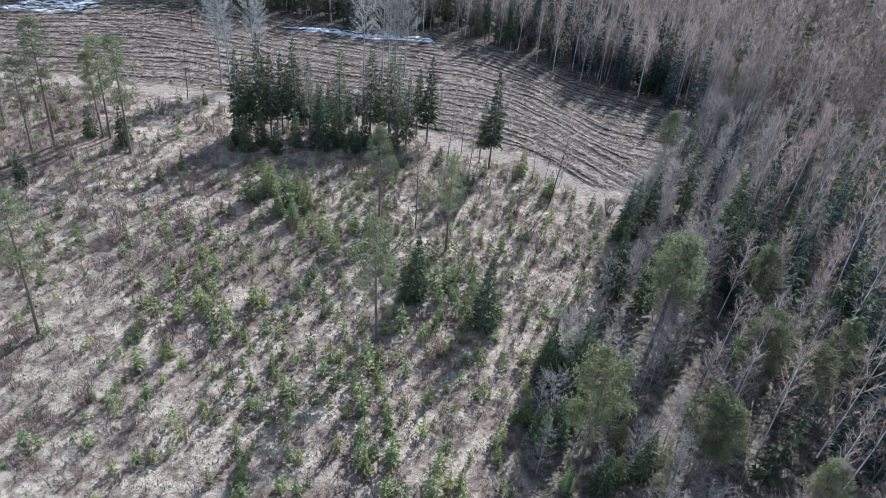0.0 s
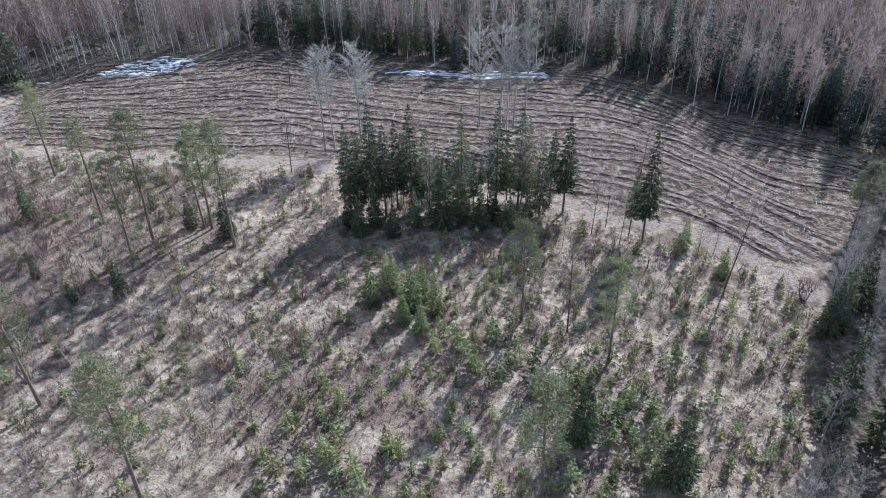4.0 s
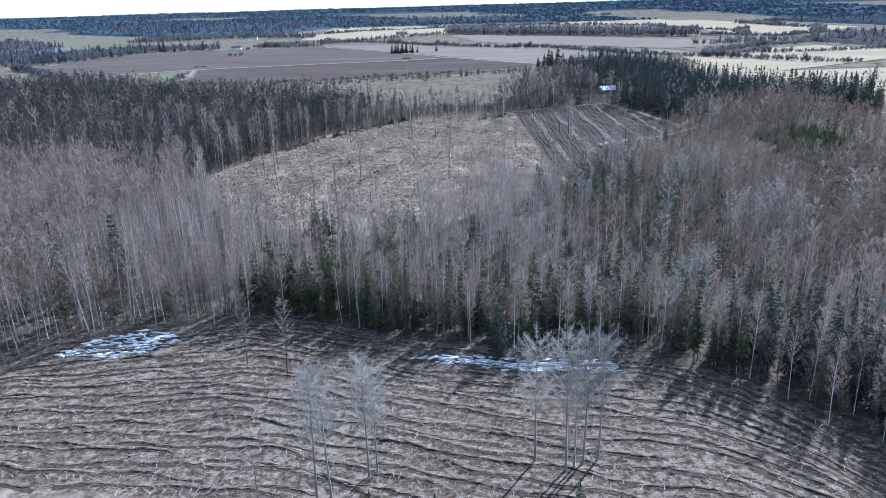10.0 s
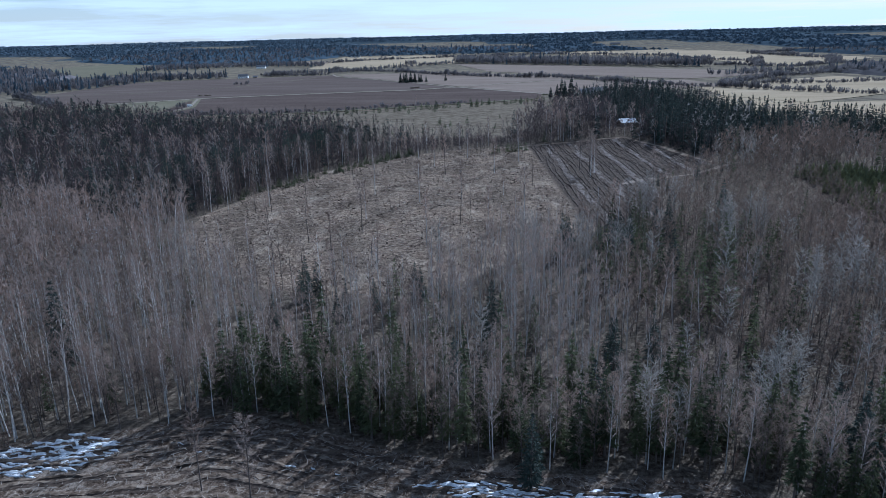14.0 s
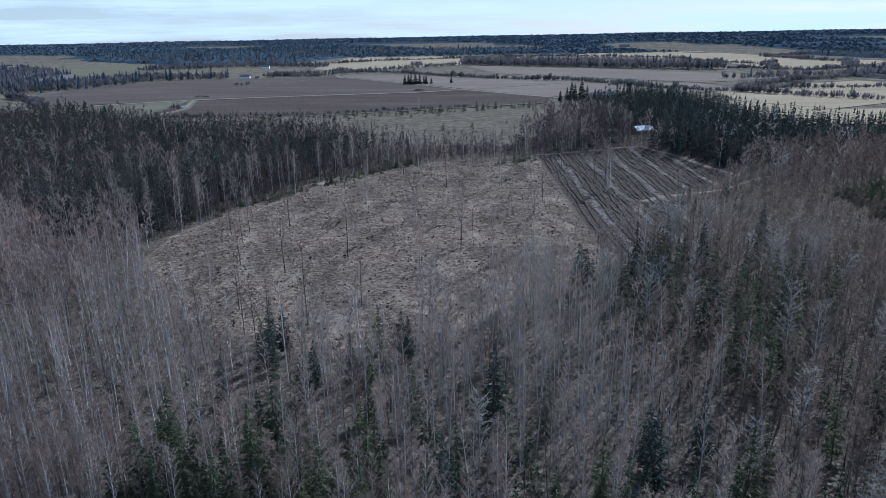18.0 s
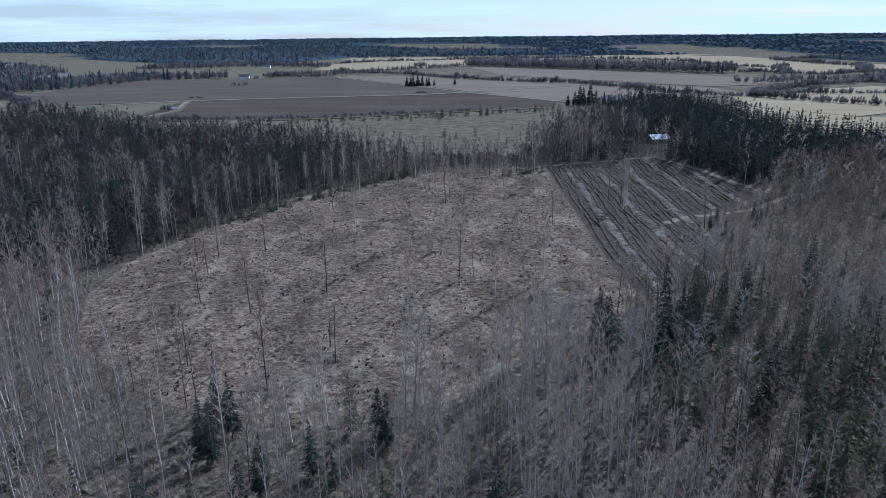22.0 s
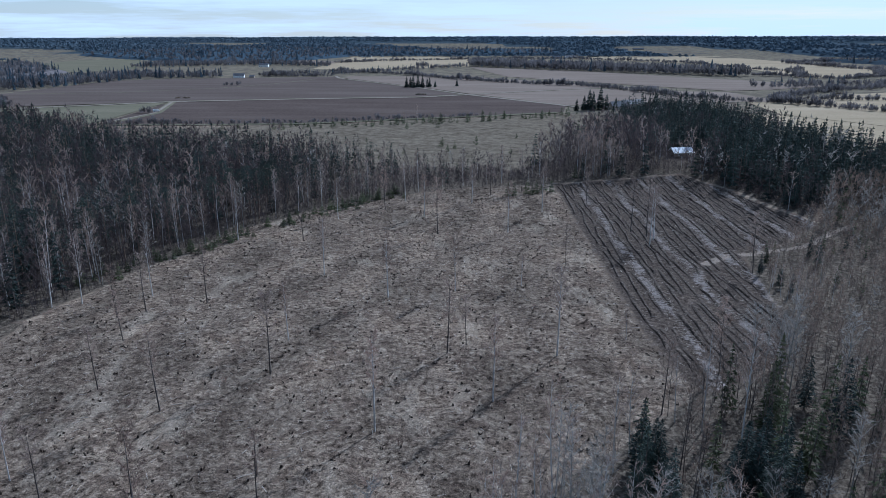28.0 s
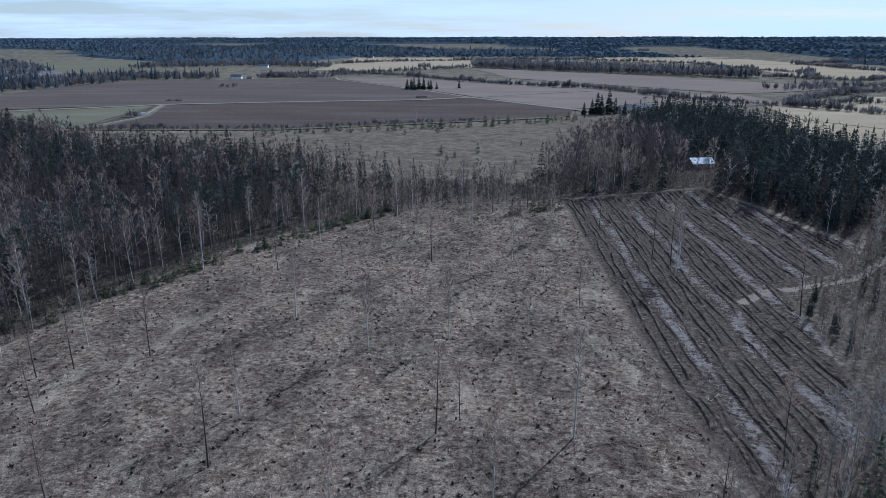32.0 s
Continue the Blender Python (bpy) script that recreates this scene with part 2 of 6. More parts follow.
M_NTWIG = foliage("alder_twigs", (0.1, 0.077, 0.063), (0.187, 0.145, 0.119), (0.18, 0.126, 0.096), thin=0.4)
M_WTWIG = foliage("willow_twigs", (0.145, 0.126, 0.118), (0.26, 0.231, 0.218), (0.21, 0.176, 0.16), thin=0.45)
M_GTWIG = foliage("grey_twigs", (0.165, 0.138, 0.12), (0.29, 0.248, 0.215), (0.24, 0.185, 0.145), thin=0.42)
M_SPRUCE = foliage("spruce_needles", (0.05, 0.062, 0.036), (0.115, 0.132, 0.073), (0.108, 0.116, 0.061), spec=0.08, thin=0.28)
# darker, bluer twin of the spruce needles: blue of the distant air put into the colour
M_HAZENEEDLE = foliage("haze_dark_needles", (0.029, 0.041, 0.039), (0.062, 0.08, 0.07), (0.057, 0.07, 0.056), spec=0.05, thin=0.16)
M_PINE = foliage("pine_needles", (0.1, 0.107, 0.058), (0.215, 0.222, 0.115), (0.21, 0.205, 0.098), thin=0.34)
M_SAPLING = foliage("sapling_needles", (0.1, 0.122, 0.055), (0.22, 0.25, 0.108), (0.27, 0.255, 0.105), thin=0.35)
M_BRUSH = foliage("bare_brush", (0.10, 0.075, 0.064), (0.25, 0.20, 0.175), (0.23, 0.135, 0.105))
# distance haze is painted into this colour: bluer and lighter than real crowns
M_HAZEWOOD = foliage("distant_wood", (0.066, 0.092, 0.118), (0.088, 0.117, 0.143), (0.1, 0.118, 0.138), 1.0, 0.0, 0.3)
M_HEATHER = foliage("heather", (0.03, 0.024, 0.02), (0.09, 0.072, 0.06), (0.075, 0.052, 0.04))
M_TUFT = foliage("dry_grass", (0.2, 0.157, 0.113), (0.36, 0.298, 0.226), (0.25, 0.178, 0.13))

# ---- the lie of the land ----
LAND_Y = (-400, 60, 105, 135, 180, 290, 345, 390, 445, 600, 860, 1160, 1530, 1970, 2700, 4800)
LAND_Z = (-5.2, -5.2, -4.7, -5.8, -8.6, -10.8, -11.7, -13.3, -14.6, -15.6, -16.2, -18.5, -22, -23.5, -24, 24)


def land(x, y):
    """Height of the ground; takes numbers or arrays."""
    x, y = np.asarray(x, float), np.asarray(y, float)
    far = np.clip((y - 900) / 900, 0, 1)
    r = y * (1 - far) + np.hypot(x, y) * far
    z = np.interp(r, LAND_Y, LAND_Z)
    near = np.clip((900 - np.hypot(x, y)) / 300, 0, 1)
    z = z + near * (0.22 * np.sin(x * 0.31 + 1.3 * np.sin(y * 0.17)) * np.sin(y * 0.27 + 0.8) + 0.35 * np.sin(x * 0.043 + 1.0) * np.sin(y * 0.051))
    return z + 5.0 * np.exp(-((x - 122) / 60) ** 2 - ((y - 600) / 46) ** 2)


FOREST_EDGE = [(-189.7, 129.7), (-126, 164), (-94.3, 181.6), (-85.5, 195.7), (-62.2, 200.3), (-40.7, 205.6), (-11.9, 191.8), (8.7, 185.1), (34.1, 182.2), (48.5, 168.3), (53.7, 152.9), (64.5, 144.3), (74.5, 135.5), (80.8, 127.9)]
RIGHT_EDGE = [(71, 116.2), (61.4, 106.8), (51.1, 92.9), (44.5, 81.8), (38.9, 72), (34, 60.9), (26.7, 56.1), (22, 49.1), (19.1, 42), (25.5, 22), (29.2, -21.7)]
CUT_LOW = [(-98.3, 360.7), (-96.7, 335.1), (-83.9, 302.4), (-58.8, 279.3), (-41.2, 268.3), (-28.4, 264), (-15.4, 270.1), (-1.7, 274.6), (8.5, 286.6), (16.8, 298.6), (31.7, 311), (47.9, 328.4)]
CUT_LEFT = [(-98.3, 360.7), (-94.4, 383.6), (-90.3, 403.6), (-82.9, 425.5), (-74.2, 450.4), (-60, 473.4), (-42.9, 495), (-21.2, 510.4), (1.3, 524.5), (26.3, 530.4), (48.3, 536.2)]
STRIP_RIGHT = [(48.3, 536.2), (81.9, 545.1), (112.7, 552.5), (124.1, 524.8), (129.6, 488.1), (137.2, 465.2), (112.6, 436.8), (93, 422.3), (89.3, 404.3), (83.8, 378.2), (79.4, 355.6), (64.8, 336.8), (47.8, 326.1)]
TRACK = [(-125.3, 153.4), (-77, 143.8), (-49.1, 138.6), (-28.8, 135.2), (-19.9, 131.6), (5, 120.3), (26.2, 110.7), (35.1, 106.7), (42.1, 98.8), (45.2, 93.5), (48.3, 87.8), (54.6, 74.2)]
SIDE_TRACK = [(75.9, 411.7), (79.1, 414.2), (88.1, 422.3), (100.7, 425.8), (118.2, 433.6), (137.3, 453.8), (150.7, 464.6)]
PLOUGH = FOREST_EDGE[2:] + [(71.1, 117.3), (61.4, 106.8), (54, 96.9), (47, 95.5), (42.2, 102), (35.3, 110.1), (26.4, 114.1), (5.2, 124.9), (-19.9, 135.1), (-49.2, 142.6), (-81.2, 148.9), (-94, 156.1)]
WOOD_NEAR = FOREST_EDGE + RIGHT_EDGE + [(237.6, -26.9), (270.7, 493.5), (160.3, 502.7), (137.2, 465.2)] + STRIP_RIGHT[6:-1] + CUT_LOW[::-1] + [(-100.3, 360.9), (-193.7, 363.6)]
CUT = CUT_LOW + [(45.1, 355.3), (46.9, 418), (47.5, 465.3), (48.3, 536.2)] + CUT_LEFT[:0:-1]
STRIP = [(47.8, 326.1), (45.1, 355.3), (46.9, 418), (47.5, 465.3)] + STRIP_RIGHT[:-1]
WOOD_LEFT = [(-193.7, 363.6), (-100.3, 360.9)] + CUT_LEFT[1:] + [(48.6, 551), (23.8, 577.5), (-25.4, 587.7), (-59.7, 601.4), (-125.2, 611.5), (-197.3, 633.1), (-229.6, 662.7), (-291.5, 712.7), (-330, 737.2), (-436.7, 682.3), (-325.3, 472)]
WOOD_RIGHT = [(48.4, 538.3), (82, 547.2), (112.7, 554.7), (127.1, 524.6), (137.2, 469.7), (160.3, 502.7), (270.7, 493.5), (299.6, 556.2), (230.6, 601), (225.4, 634.3), (223.7, 694.9), (221.8, 750.7), (217, 835.2), (191.8, 866.1), (163.8, 825.1), (135.1, 787), (115, 721.8), (87.2, 681.4), (61.9, 615.3), (37.5, 575.7), (48.6, 551)]
HEATH = [(48.6, 551), (37.5, 575.7), (61.9, 615.3), (87.2, 681.4), (115, 721.8), (135.2, 797.2), (135.8, 841.9), (99.3, 853.6), (-45.5, 796.4), (-129, 762.7), (-244.2, 754.9), (-306, 746), (-291.2, 717), (-229.4, 667), (-197.1, 637.4), (-125, 615.9), (-59.6, 604.7), (-25.4, 587.7), (23.8, 577.5)]


def inside(poly, x, y):
    x, y = np.asarray(x, float), np.asarray(y, float)
    hit = np.zeros(x.shape, bool)
    for (x0, y0), (x1, y1) in zip(poly, poly[1:] + poly[:1]):
        if y0 != y1:
            hit ^= ((y0 > y) != (y1 > y)) & (x < (x1 - x0) * (y - y0) / (y1 - y0) + x0)
    return hit


def distance(line, x, y):
    best = np.full(np.shape(x), 1e9)
    for (x0, y0), (x1, y1) in zip(line, line[1:]):
        dx, dy = x1 - x0, y1 - y0
        k = np.clip(((x - x0) * dx + (y - y0) * dy) / max(dx * dx + dy * dy, 1e-9), 0, 1)
        best = np.minimum(best, np.hypot(x - x0 - k * dx, y - y0 - k * dy))
    return best


def weight(poly, x, y, soft=1.5):
    d = distance(poly + poly[:1], x, y)
    return np.clip(0.5 + np.where(inside(poly, x, y), d, -d) / (2 * soft), 0, 1)


def add_mesh(name, verts, tris, mats, index=None, tint=None, smooth=False):
    """A mesh from arrays of points and triangles."""
    me = bpy.data.meshes.new(name)
    verts, tris = np.asarray(verts, np.float32), np.asarray(tris, np.int32)
    me.vertices.add(len(verts))
    me.vertices.foreach_set("co", verts.ravel())
    me.loops.add(tris.size)
    me.loops.foreach_set("vertex_index", tris.ravel())
    me.polygons.add(len(tris))
    me.polygons.foreach_set("loop_start", np.arange(0, tris.size, 3, dtype=np.int32))
    if index is not None:
        me.polygons.foreach_set("material_index", np.asarray(index, np.int32))
    me.polygons.foreach_set("use_smooth", np.full(len(tris), smooth))
    for m in mats:
        me.materials.append(m)
    me.update(calc_edges=True)
    if tint is not None:
        me.attributes.new("tint", "FLOAT", "POINT").data.foreach_set("value", np.asarray(tint, np.float32))
    return me


def grid_tris(nx, ny):
    a = (np.arange(ny - 1)[:, None] * nx + np.arange(nx - 1)[None]).ravel()
    return np.concatenate([np.stack([a, a + 1, a + nx + 1], 1), np.stack([a, a + nx + 1, a + nx], 1)])


def spaced(lo, hi, step, low_end, high_end, grow=1.12):
    mid = list(np.arange(lo, hi + 0.01, step))
    s, v, up = step, hi, []
    while v < high_end:
        s *= grow
        v += s
        up.append(v)
    s, v, down = step, lo, []
    while v > low_end:
        s *= grow
        v -= s
        down.append(v)
    return np.array(down[::-1] + mid + up)


def far_open(ang, r):
    """Where the far woods open into fields: the higher, the more open."""
    return np.where(r > 4000, -2.0, np.sin(ang * 9 + r * 0.004) + np.sin(ang * 23 + r * 0.0023))


def build_ground():
    xs, ys = spaced(-112, 140, 2.0, -4800, 4800, 1.14), spaced(25, 555, 2.0, -400, 4900, 1.14)
    x, y = (a.ravel() for a in np.meshgrid(xs, ys))
    me = add_mesh("ground", np.stack([x, y, land(x, y)], 1), grid_tris(len(xs), len(ys)), [M_GROUND], smooth=True)
    for name, value in (
        ("soil", weight(PLOUGH, x, y)),
        ("peat", weight(STRIP, x, y, 3.5)),
        ("litter", np.maximum.reduce([weight(p, x, y, 2.5) for p in (WOOD_NEAR, WOOD_LEFT, WOOD_RIGHT)])),
        ("cut", weight(CUT, x, y, 3)),
        ("heath", weight(HEATH, x, y, 6)),
        ("far", np.clip((np.hypot(x, y - 170) - 645) / 60, 0, 1)),
        ("woodland", np.clip((np.hypot(x, y) - 2650) / 200, 0, 1) * (far_open(np.arctan2(x, y), np.hypot(x, y)) < 0.3)),
        ("slash", np.where(y < 290, 0.36 + 0.14 * np.sin(x * 0.09 + 1) * np.sin(y * 0.11), np.where(np.abs((x + 1.2 * np.sin(y * 0.11 + x * 0.05) - 44.8 - 0.03 * (y - 330)) / 3.05 % 5 - 3) < 0.55, 0.6, 0.08))),
        ("scrub", np.clip(0.75 * np.exp(-((x + 70) / 38) ** 2 - ((y - 112) / 30) ** 2) + 0.6 * np.exp(-((x + 14) / 16) ** 2 - ((y - 78) / 12) ** 2) + 0.22 * np.sin(x * 0.23 + 1.6 * np.sin(y * 0.17)) * np.sin(y * 0.26 + 1.2 * np.sin(x * 0.15)) * (y < 150) * (x < 30), 0, 0.54)),
        ("track", np.clip(1.4 - np.minimum(distance(TRACK, x, y), distance(SIDE_TRACK, x, y)) / 1.9, 0, 0.62)),
    ):
        me.attributes.new(name, "FLOAT", "POINT").data.foreach_set("value", value.astype(np.float32))
    return tagged(new("ground", me), "dry spring ground of pale grass, ploughed soil and leaf litter", "ground", kind="structure")


GROUND = build_ground()


# ---- ploughed furrows: banks of turned soil beside a dark trench ----
def furrow_mesh(line, rng, flip=1, high=0.5, broad=1.0, mats=None):
    """A long bank along a line of points, 0.6 m apart, with clods and gaps."""
    p = np.array(line)
    d = np.gradient(p, axis=0)
    d /= np.linalg.norm(d, axis=1)[:, None]
    side = np.stack([-d[:, 1], d[:, 0]], 1) * flip
    n = len(p)
    s = np.arange(n) * 0.6
    lift = high * (0.75 + 0.35 * np.sin(s * 0.5 + rng.uniform(0, 6)) * np.sin(s * 0.17 + rng.uniform(0, 6)) + rng.normal(0, 0.1, n))
    lift = np.clip(lift, 0.06, None)
    lift[:3] *= (0.1, 0.4, 0.8)
    lift[-3:] *= (0.8, 0.4, 0.1)
    rows = []
    for off, k in ((-0.95, 0.04), (-0.45, 0.05), (-0.2, 0.75), (0.08, 1.0), (0.45, 0.7), (0.9, 0.03)):
        q = p + side * (off * broad + (0.07 if flip > 0 else 0.035) * rng.normal(0, 1, n) + 0.1 * np.sin(s * 0.37 + 2 * off))[:, None]
        rows.append(np.column_stack([q, land(q[:, 0], q[:, 1]) + 0.03 + k * lift + (rng.normal(0, 0.045, n) if k > 0.1 else 0)]))
    v = np.concatenate(rows)
    tris = grid_tris(n, 6)
    if flip < 0:
        tris = tris[:, ::-1]
    band = tris.min(1) // n
    return add_mesh("furrow", v, tris, mats or [M_SOIL, M_PEAT], np.where(band <= 1, 1, 0))


def smooth_line(line, xs, axis=0):
    a = np.array(sorted(line, key=lambda q: q[axis]))
    v = np.interp(xs, a[:, axis], a[:, 1 - axis])
    k = np.hanning(25)
    return np.convolve(np.pad(v, 12, "edge"), k / k.sum(), "valid")


def build_furrows():
    rng = np.random.default_rng(5)
    xs = np.arange(-92, 78, 0.6)
    top, low = smooth_line(FOREST_EDGE, xs) - 1.5, smooth_line(TRACK, xs) + 4.5
    for i in range(22):
        k = (i + 0.5) / 22
        y = low + (top - low) * k + 1.1 * np.sin(xs * 0.07 + i * 1.9) * np.sin(xs * 0.023 + i) + 0.45 * np.sin(xs * 0.24 + i * 0.7) + 0.3 * np.sin(xs * 0.55 + i * 2.9)
        keep = inside(PLOUGH, xs, y) & (xs > -90 + 3 * rng.random()) & (xs < 76 - 6 * rng.random())
        idx = np.flatnonzero(keep)
        for part_idx in np.split(idx, np.flatnonzero(np.diff(idx) > 1) + 1):
            start = 0
            while start < len(part_idx) - 14:
                size = int(rng.integers(28, 110))
                seg = part_idx[start:start + size]
                if len(seg) > 14:
                    new("furrow", furrow_mesh(np.column_stack([xs[seg], y[seg] + rng.uniform(-0.7, 0.7)]), rng, 1, rng.uniform(0.12, 0.28), rng.uniform(0.75, 1.05))).parent = GROUND
                start += size + int(rng.integers(0, 12))
    ys = np.arange(328, 556, 0.6)
    for j in range(41):
        x = 44.8 + 2.18 * j + 0.03 * (ys - 330) + 0.45 * np.sin(ys * 0.09 + j * 1.7) + 0.2 * np.sin(ys * 0.21 + j * 2.3) + np.clip((ys - 468) / 88, 0, 1) ** 2 * (-2 + j * 0.085)
        keep = inside(STRIP, x, ys) & (distance(STRIP + STRIP[:1], x, ys) > 1.2)
        idx = np.flatnonzero(keep)
        for seg in np.split(idx, np.flatnonzero(np.diff(idx) > 1) + 1):
            start = int(rng.integers(0, 12))
            while start < len(seg) - 14 and j % 7 != 4:
                size = int(rng.integers(30, 120))
                cut = seg[start:start + size]
                if len(cut) > 14:
                    new("furrow", furrow_mesh(np.column_stack([x[cut] + rng.uniform(-0.3, 0.3), ys[cut]]), rng, -1, rng.uniform(0.3, 0.55), rng.uniform(0.6, 0.85), [M_TURF, M_PEAT])).parent = GROUND
                start += size + int(rng.integers(2, 14))


build_furrows()


# ---- tree shapes: arrays of points, triangles and what each triangle is made of ----
class Shape:
    def __init__(self):
        self.v, self.f, self.m, self.n = [], [], [], 0

    def add(self, v, f, m):
        self.v.append(np.asarray(v, float))
        self.f.append(np.asarray(f, int) + self.n)
        self.m.append(np.full(len(f), m))
        self.n += len(v)

    def tube(self, pts, radii, sides, m):
        pts = np.asarray(pts, float)
        rings = []
        for p, r in zip(pts, radii):
            a = np.arange(sides) * 2 * math.pi / sides
            rings.append(np.column_stack([p[0] + r * np.cos(a), p[1] + r * np.sin(a), np.full(sides, p[2])]))
        f = []
        for k in range(len(pts) - 1):
            for s in range(sides):
                a, b = k * sides + s, k * sides + (s + 1) % sides
                f += [(a, b, b + sides), (a, b + sides, a + sides)]
        self.add(np.concatenate(rings), f, m)

    def limb(self, a, b, r, m):
        """A three-sided tapered limb from a to b."""
        a, b = Vector(a), Vector(b)
        d = (b - a).normalized()
        u = d.orthogonal().normalized()
        w = d.cross(u)
        v = [a + r * (math.cos(k) * u + math.sin(k) * w) for k in (0, 2.1, 4.2)] + [b]
        self.add([tuple(q) for q in v], [(0, 1, 3), (1, 2, 3), (2, 0, 3)], m)

    def sprigs(self, a, b, w, m):
        """Slender blades: from points a to points b, w wide at the foot; arrays."""
        a, b = np.asarray(a, float), np.asarray(b, float)
        d = b - a
        u = np.cross(d, np.random.default_rng(len(a)).normal(size=a.shape))
        u /= np.linalg.norm(u, axis=1)[:, None] + 1e-9
        w = np.broadcast_to(w, (len(a),))[:, None]
        v = np.stack([a - u * w / 2, a + u * w / 2, b], 1).reshape(-1, 3)
        self.add(v, np.arange(len(v)).reshape(-1, 3), m)

    def arrays(self):
        return np.concatenate(self.v), np.concatenate(self.f), np.concatenate(self.m)

    def pick(self, m):
        """The points and triangles of one material alone."""
        v, f, k = self.arrays()
        f = f[k == m]
        ids, inv = np.unique(f, return_inverse=True)
        return v[ids], inv.reshape(-1, 3)


def bare_shape(rng, high, foot, wide, limbs, twigs, twig_w, twig_l, rise=0.9, thick=0.011, sides=5, bend=0.25, droop=0.0, stout=0.0026, rings=5, spread=0.45):
    """A leafless tree. Material 0 is bark, 1 is twigs."""
    s = Shape()
    bx, by = rng.normal(0, bend, 2)
    zs = np.linspace(0, 1, rings) * high
    curve = lambda z: np.stack([bx * np.sin(z / high * 2.5), by * np.sin(z / high * 2.1), z], -1)  # noqa: E731
    s.tube(curve(zs), thick * high * np.interp(zs / high, (0, 0.25, 0.5, 0.75, 1.0), (1.15, 0.85, 0.62, 0.36, 0.08)), sides, 0)
    a, b = [], []
    for k in range(limbs):
        z = high * (foot + (0.97 - foot) * (k + rng.random()) / limbs)
        ang = k * 2.4 + rng.normal(0, 0.5)
        t = (z / high - foot) / (1 - foot)
        reach = wide * (0.35 + 0.75 * math.sin(math.pi * min(1, 0.25 + 0.72 * t))) * rng.uniform(0.6, 1.1)
        p0 = curve(np.array(z))
        p1 = p0 + (reach * math.cos(ang), reach * math.sin(ang), reach * rise * rng.uniform(0.7, 1.3))
        s.limb(p0, p1, stout * high * (1.15 - 0.8 * t), 0)
        n = max(1, twigs // limbs)
        q = rng.uniform(0.2, 1.0, n)[:, None]
        start = p0 * (1 - q) + p1 * q
        out = rng.normal(0, spread, (n, 3)) + np.array((math.cos(ang), math.sin(ang), rise)) * 0.45
        out[:, 2] -= droop * rng.random(n)
        out /= np.linalg.norm(out, axis=1)[:, None]
        a.append(start)
        b.append(start + out * twig_l * rng.uniform(0.5, 1.25, n)[:, None])
    s.sprigs(np.concatenate(a), np.concatenate(b), twig_w, 1)
    return s


def spruce_shape(rng, high, wide, whorls, arms, foot=0.12, sprays=12, size=0.55, broad=0.42, ragged=0.35, dead=0):
    """A spruce: whorls of drooping boughs hung with flat sprays, round a straight stem; dead twigs below the crown."""
    s = Shape()
    s.tube([(0, 0, 0), (0, 0, high * 0.5), (0, 0, high)], (0.011 * high, 0.0075 * high, 0.006), 5, 0)
    for _ in range(dead):
        z, ang = high * rng.uniform(0.12, 0.9) * foot, rng.uniform(0, 6.28)
        reach = wide * rng.uniform(0.25, 0.6)
        s.limb((0, 0, z), (reach * math.cos(ang), reach * math.sin(ang), z - 0.25 * reach), 0.025, 0)
    a, b, w = [], [], []
    for k in range(whorls):
        t = ((k + 0.7 * rng.random()) / whorls) ** 0.92
        z = high * (foot + (0.985 - foot) * t)
        around = wide * min(1.0, 0.6 + 2.0 * t) * (1 - t) ** 0.84 * rng.uniform(0.8, 1.15) + 0.008 * high
        n = max(3, round(arms * (1 - 0.45 * t)))
        for j in range(n):
            ang = (j + 0.8 * rng.random()) * 2 * math.pi / n + k * 1.1
            reach = around * rng.uniform(1 - ragged, 1 + 0.4 * ragged)
            c, sn = math.cos(ang), math.sin(ang)
            sag = rng.uniform(0.1, 0.5) * (1 - 0.9 * t) - 0.25 * t
            if reach > 0.5 * wide:
                s.limb((0, 0, z), (0.75 * reach * c, 0.75 * reach * sn, z - 0.6 * sag * reach), 0.0018 * high, 0)
            m = max(3, round(sprays * (0.3 + 0.7 * reach / wide)))
            q = 0.15 + 0.85 * np.sqrt((np.arange(m) + rng.random(m)) / m)
            fan = rng.normal(0, 0.2, m) * reach * (0.4 + q)
            p = np.column_stack([reach * q * c - sn * fan, reach * q * sn + c * fan, z - sag * reach * q ** 1.6 - 0.12 * np.abs(fan) + rng.normal(0, 0.07, m) * size])
            d = np.column_stack([c - sn * 2.0 * fan / reach, sn + c * 2.0 * fan / reach, rng.uniform(-0.75, 0.05, m)]) + rng.normal(0, 0.22, (m, 3))
            d /= np.linalg.norm(d, axis=1)[:, None]
            long = size * rng.uniform(0.65, 1.3, m) * (1 - 0.55 * t)
            a.append(p - d * long[:, None] * 0.45), b.append(p + d * long[:, None] * 0.65), w.append(long * broad)
    a.append([(0, 0, high - size)] * 2), b.append([(0, 0, high + 0.4 * size)] * 2), w.append(np.full(2, 0.35 * size))
    s.sprigs(np.concatenate(a), np.concatenate(b), np.concatenate(w), 1)
    return s


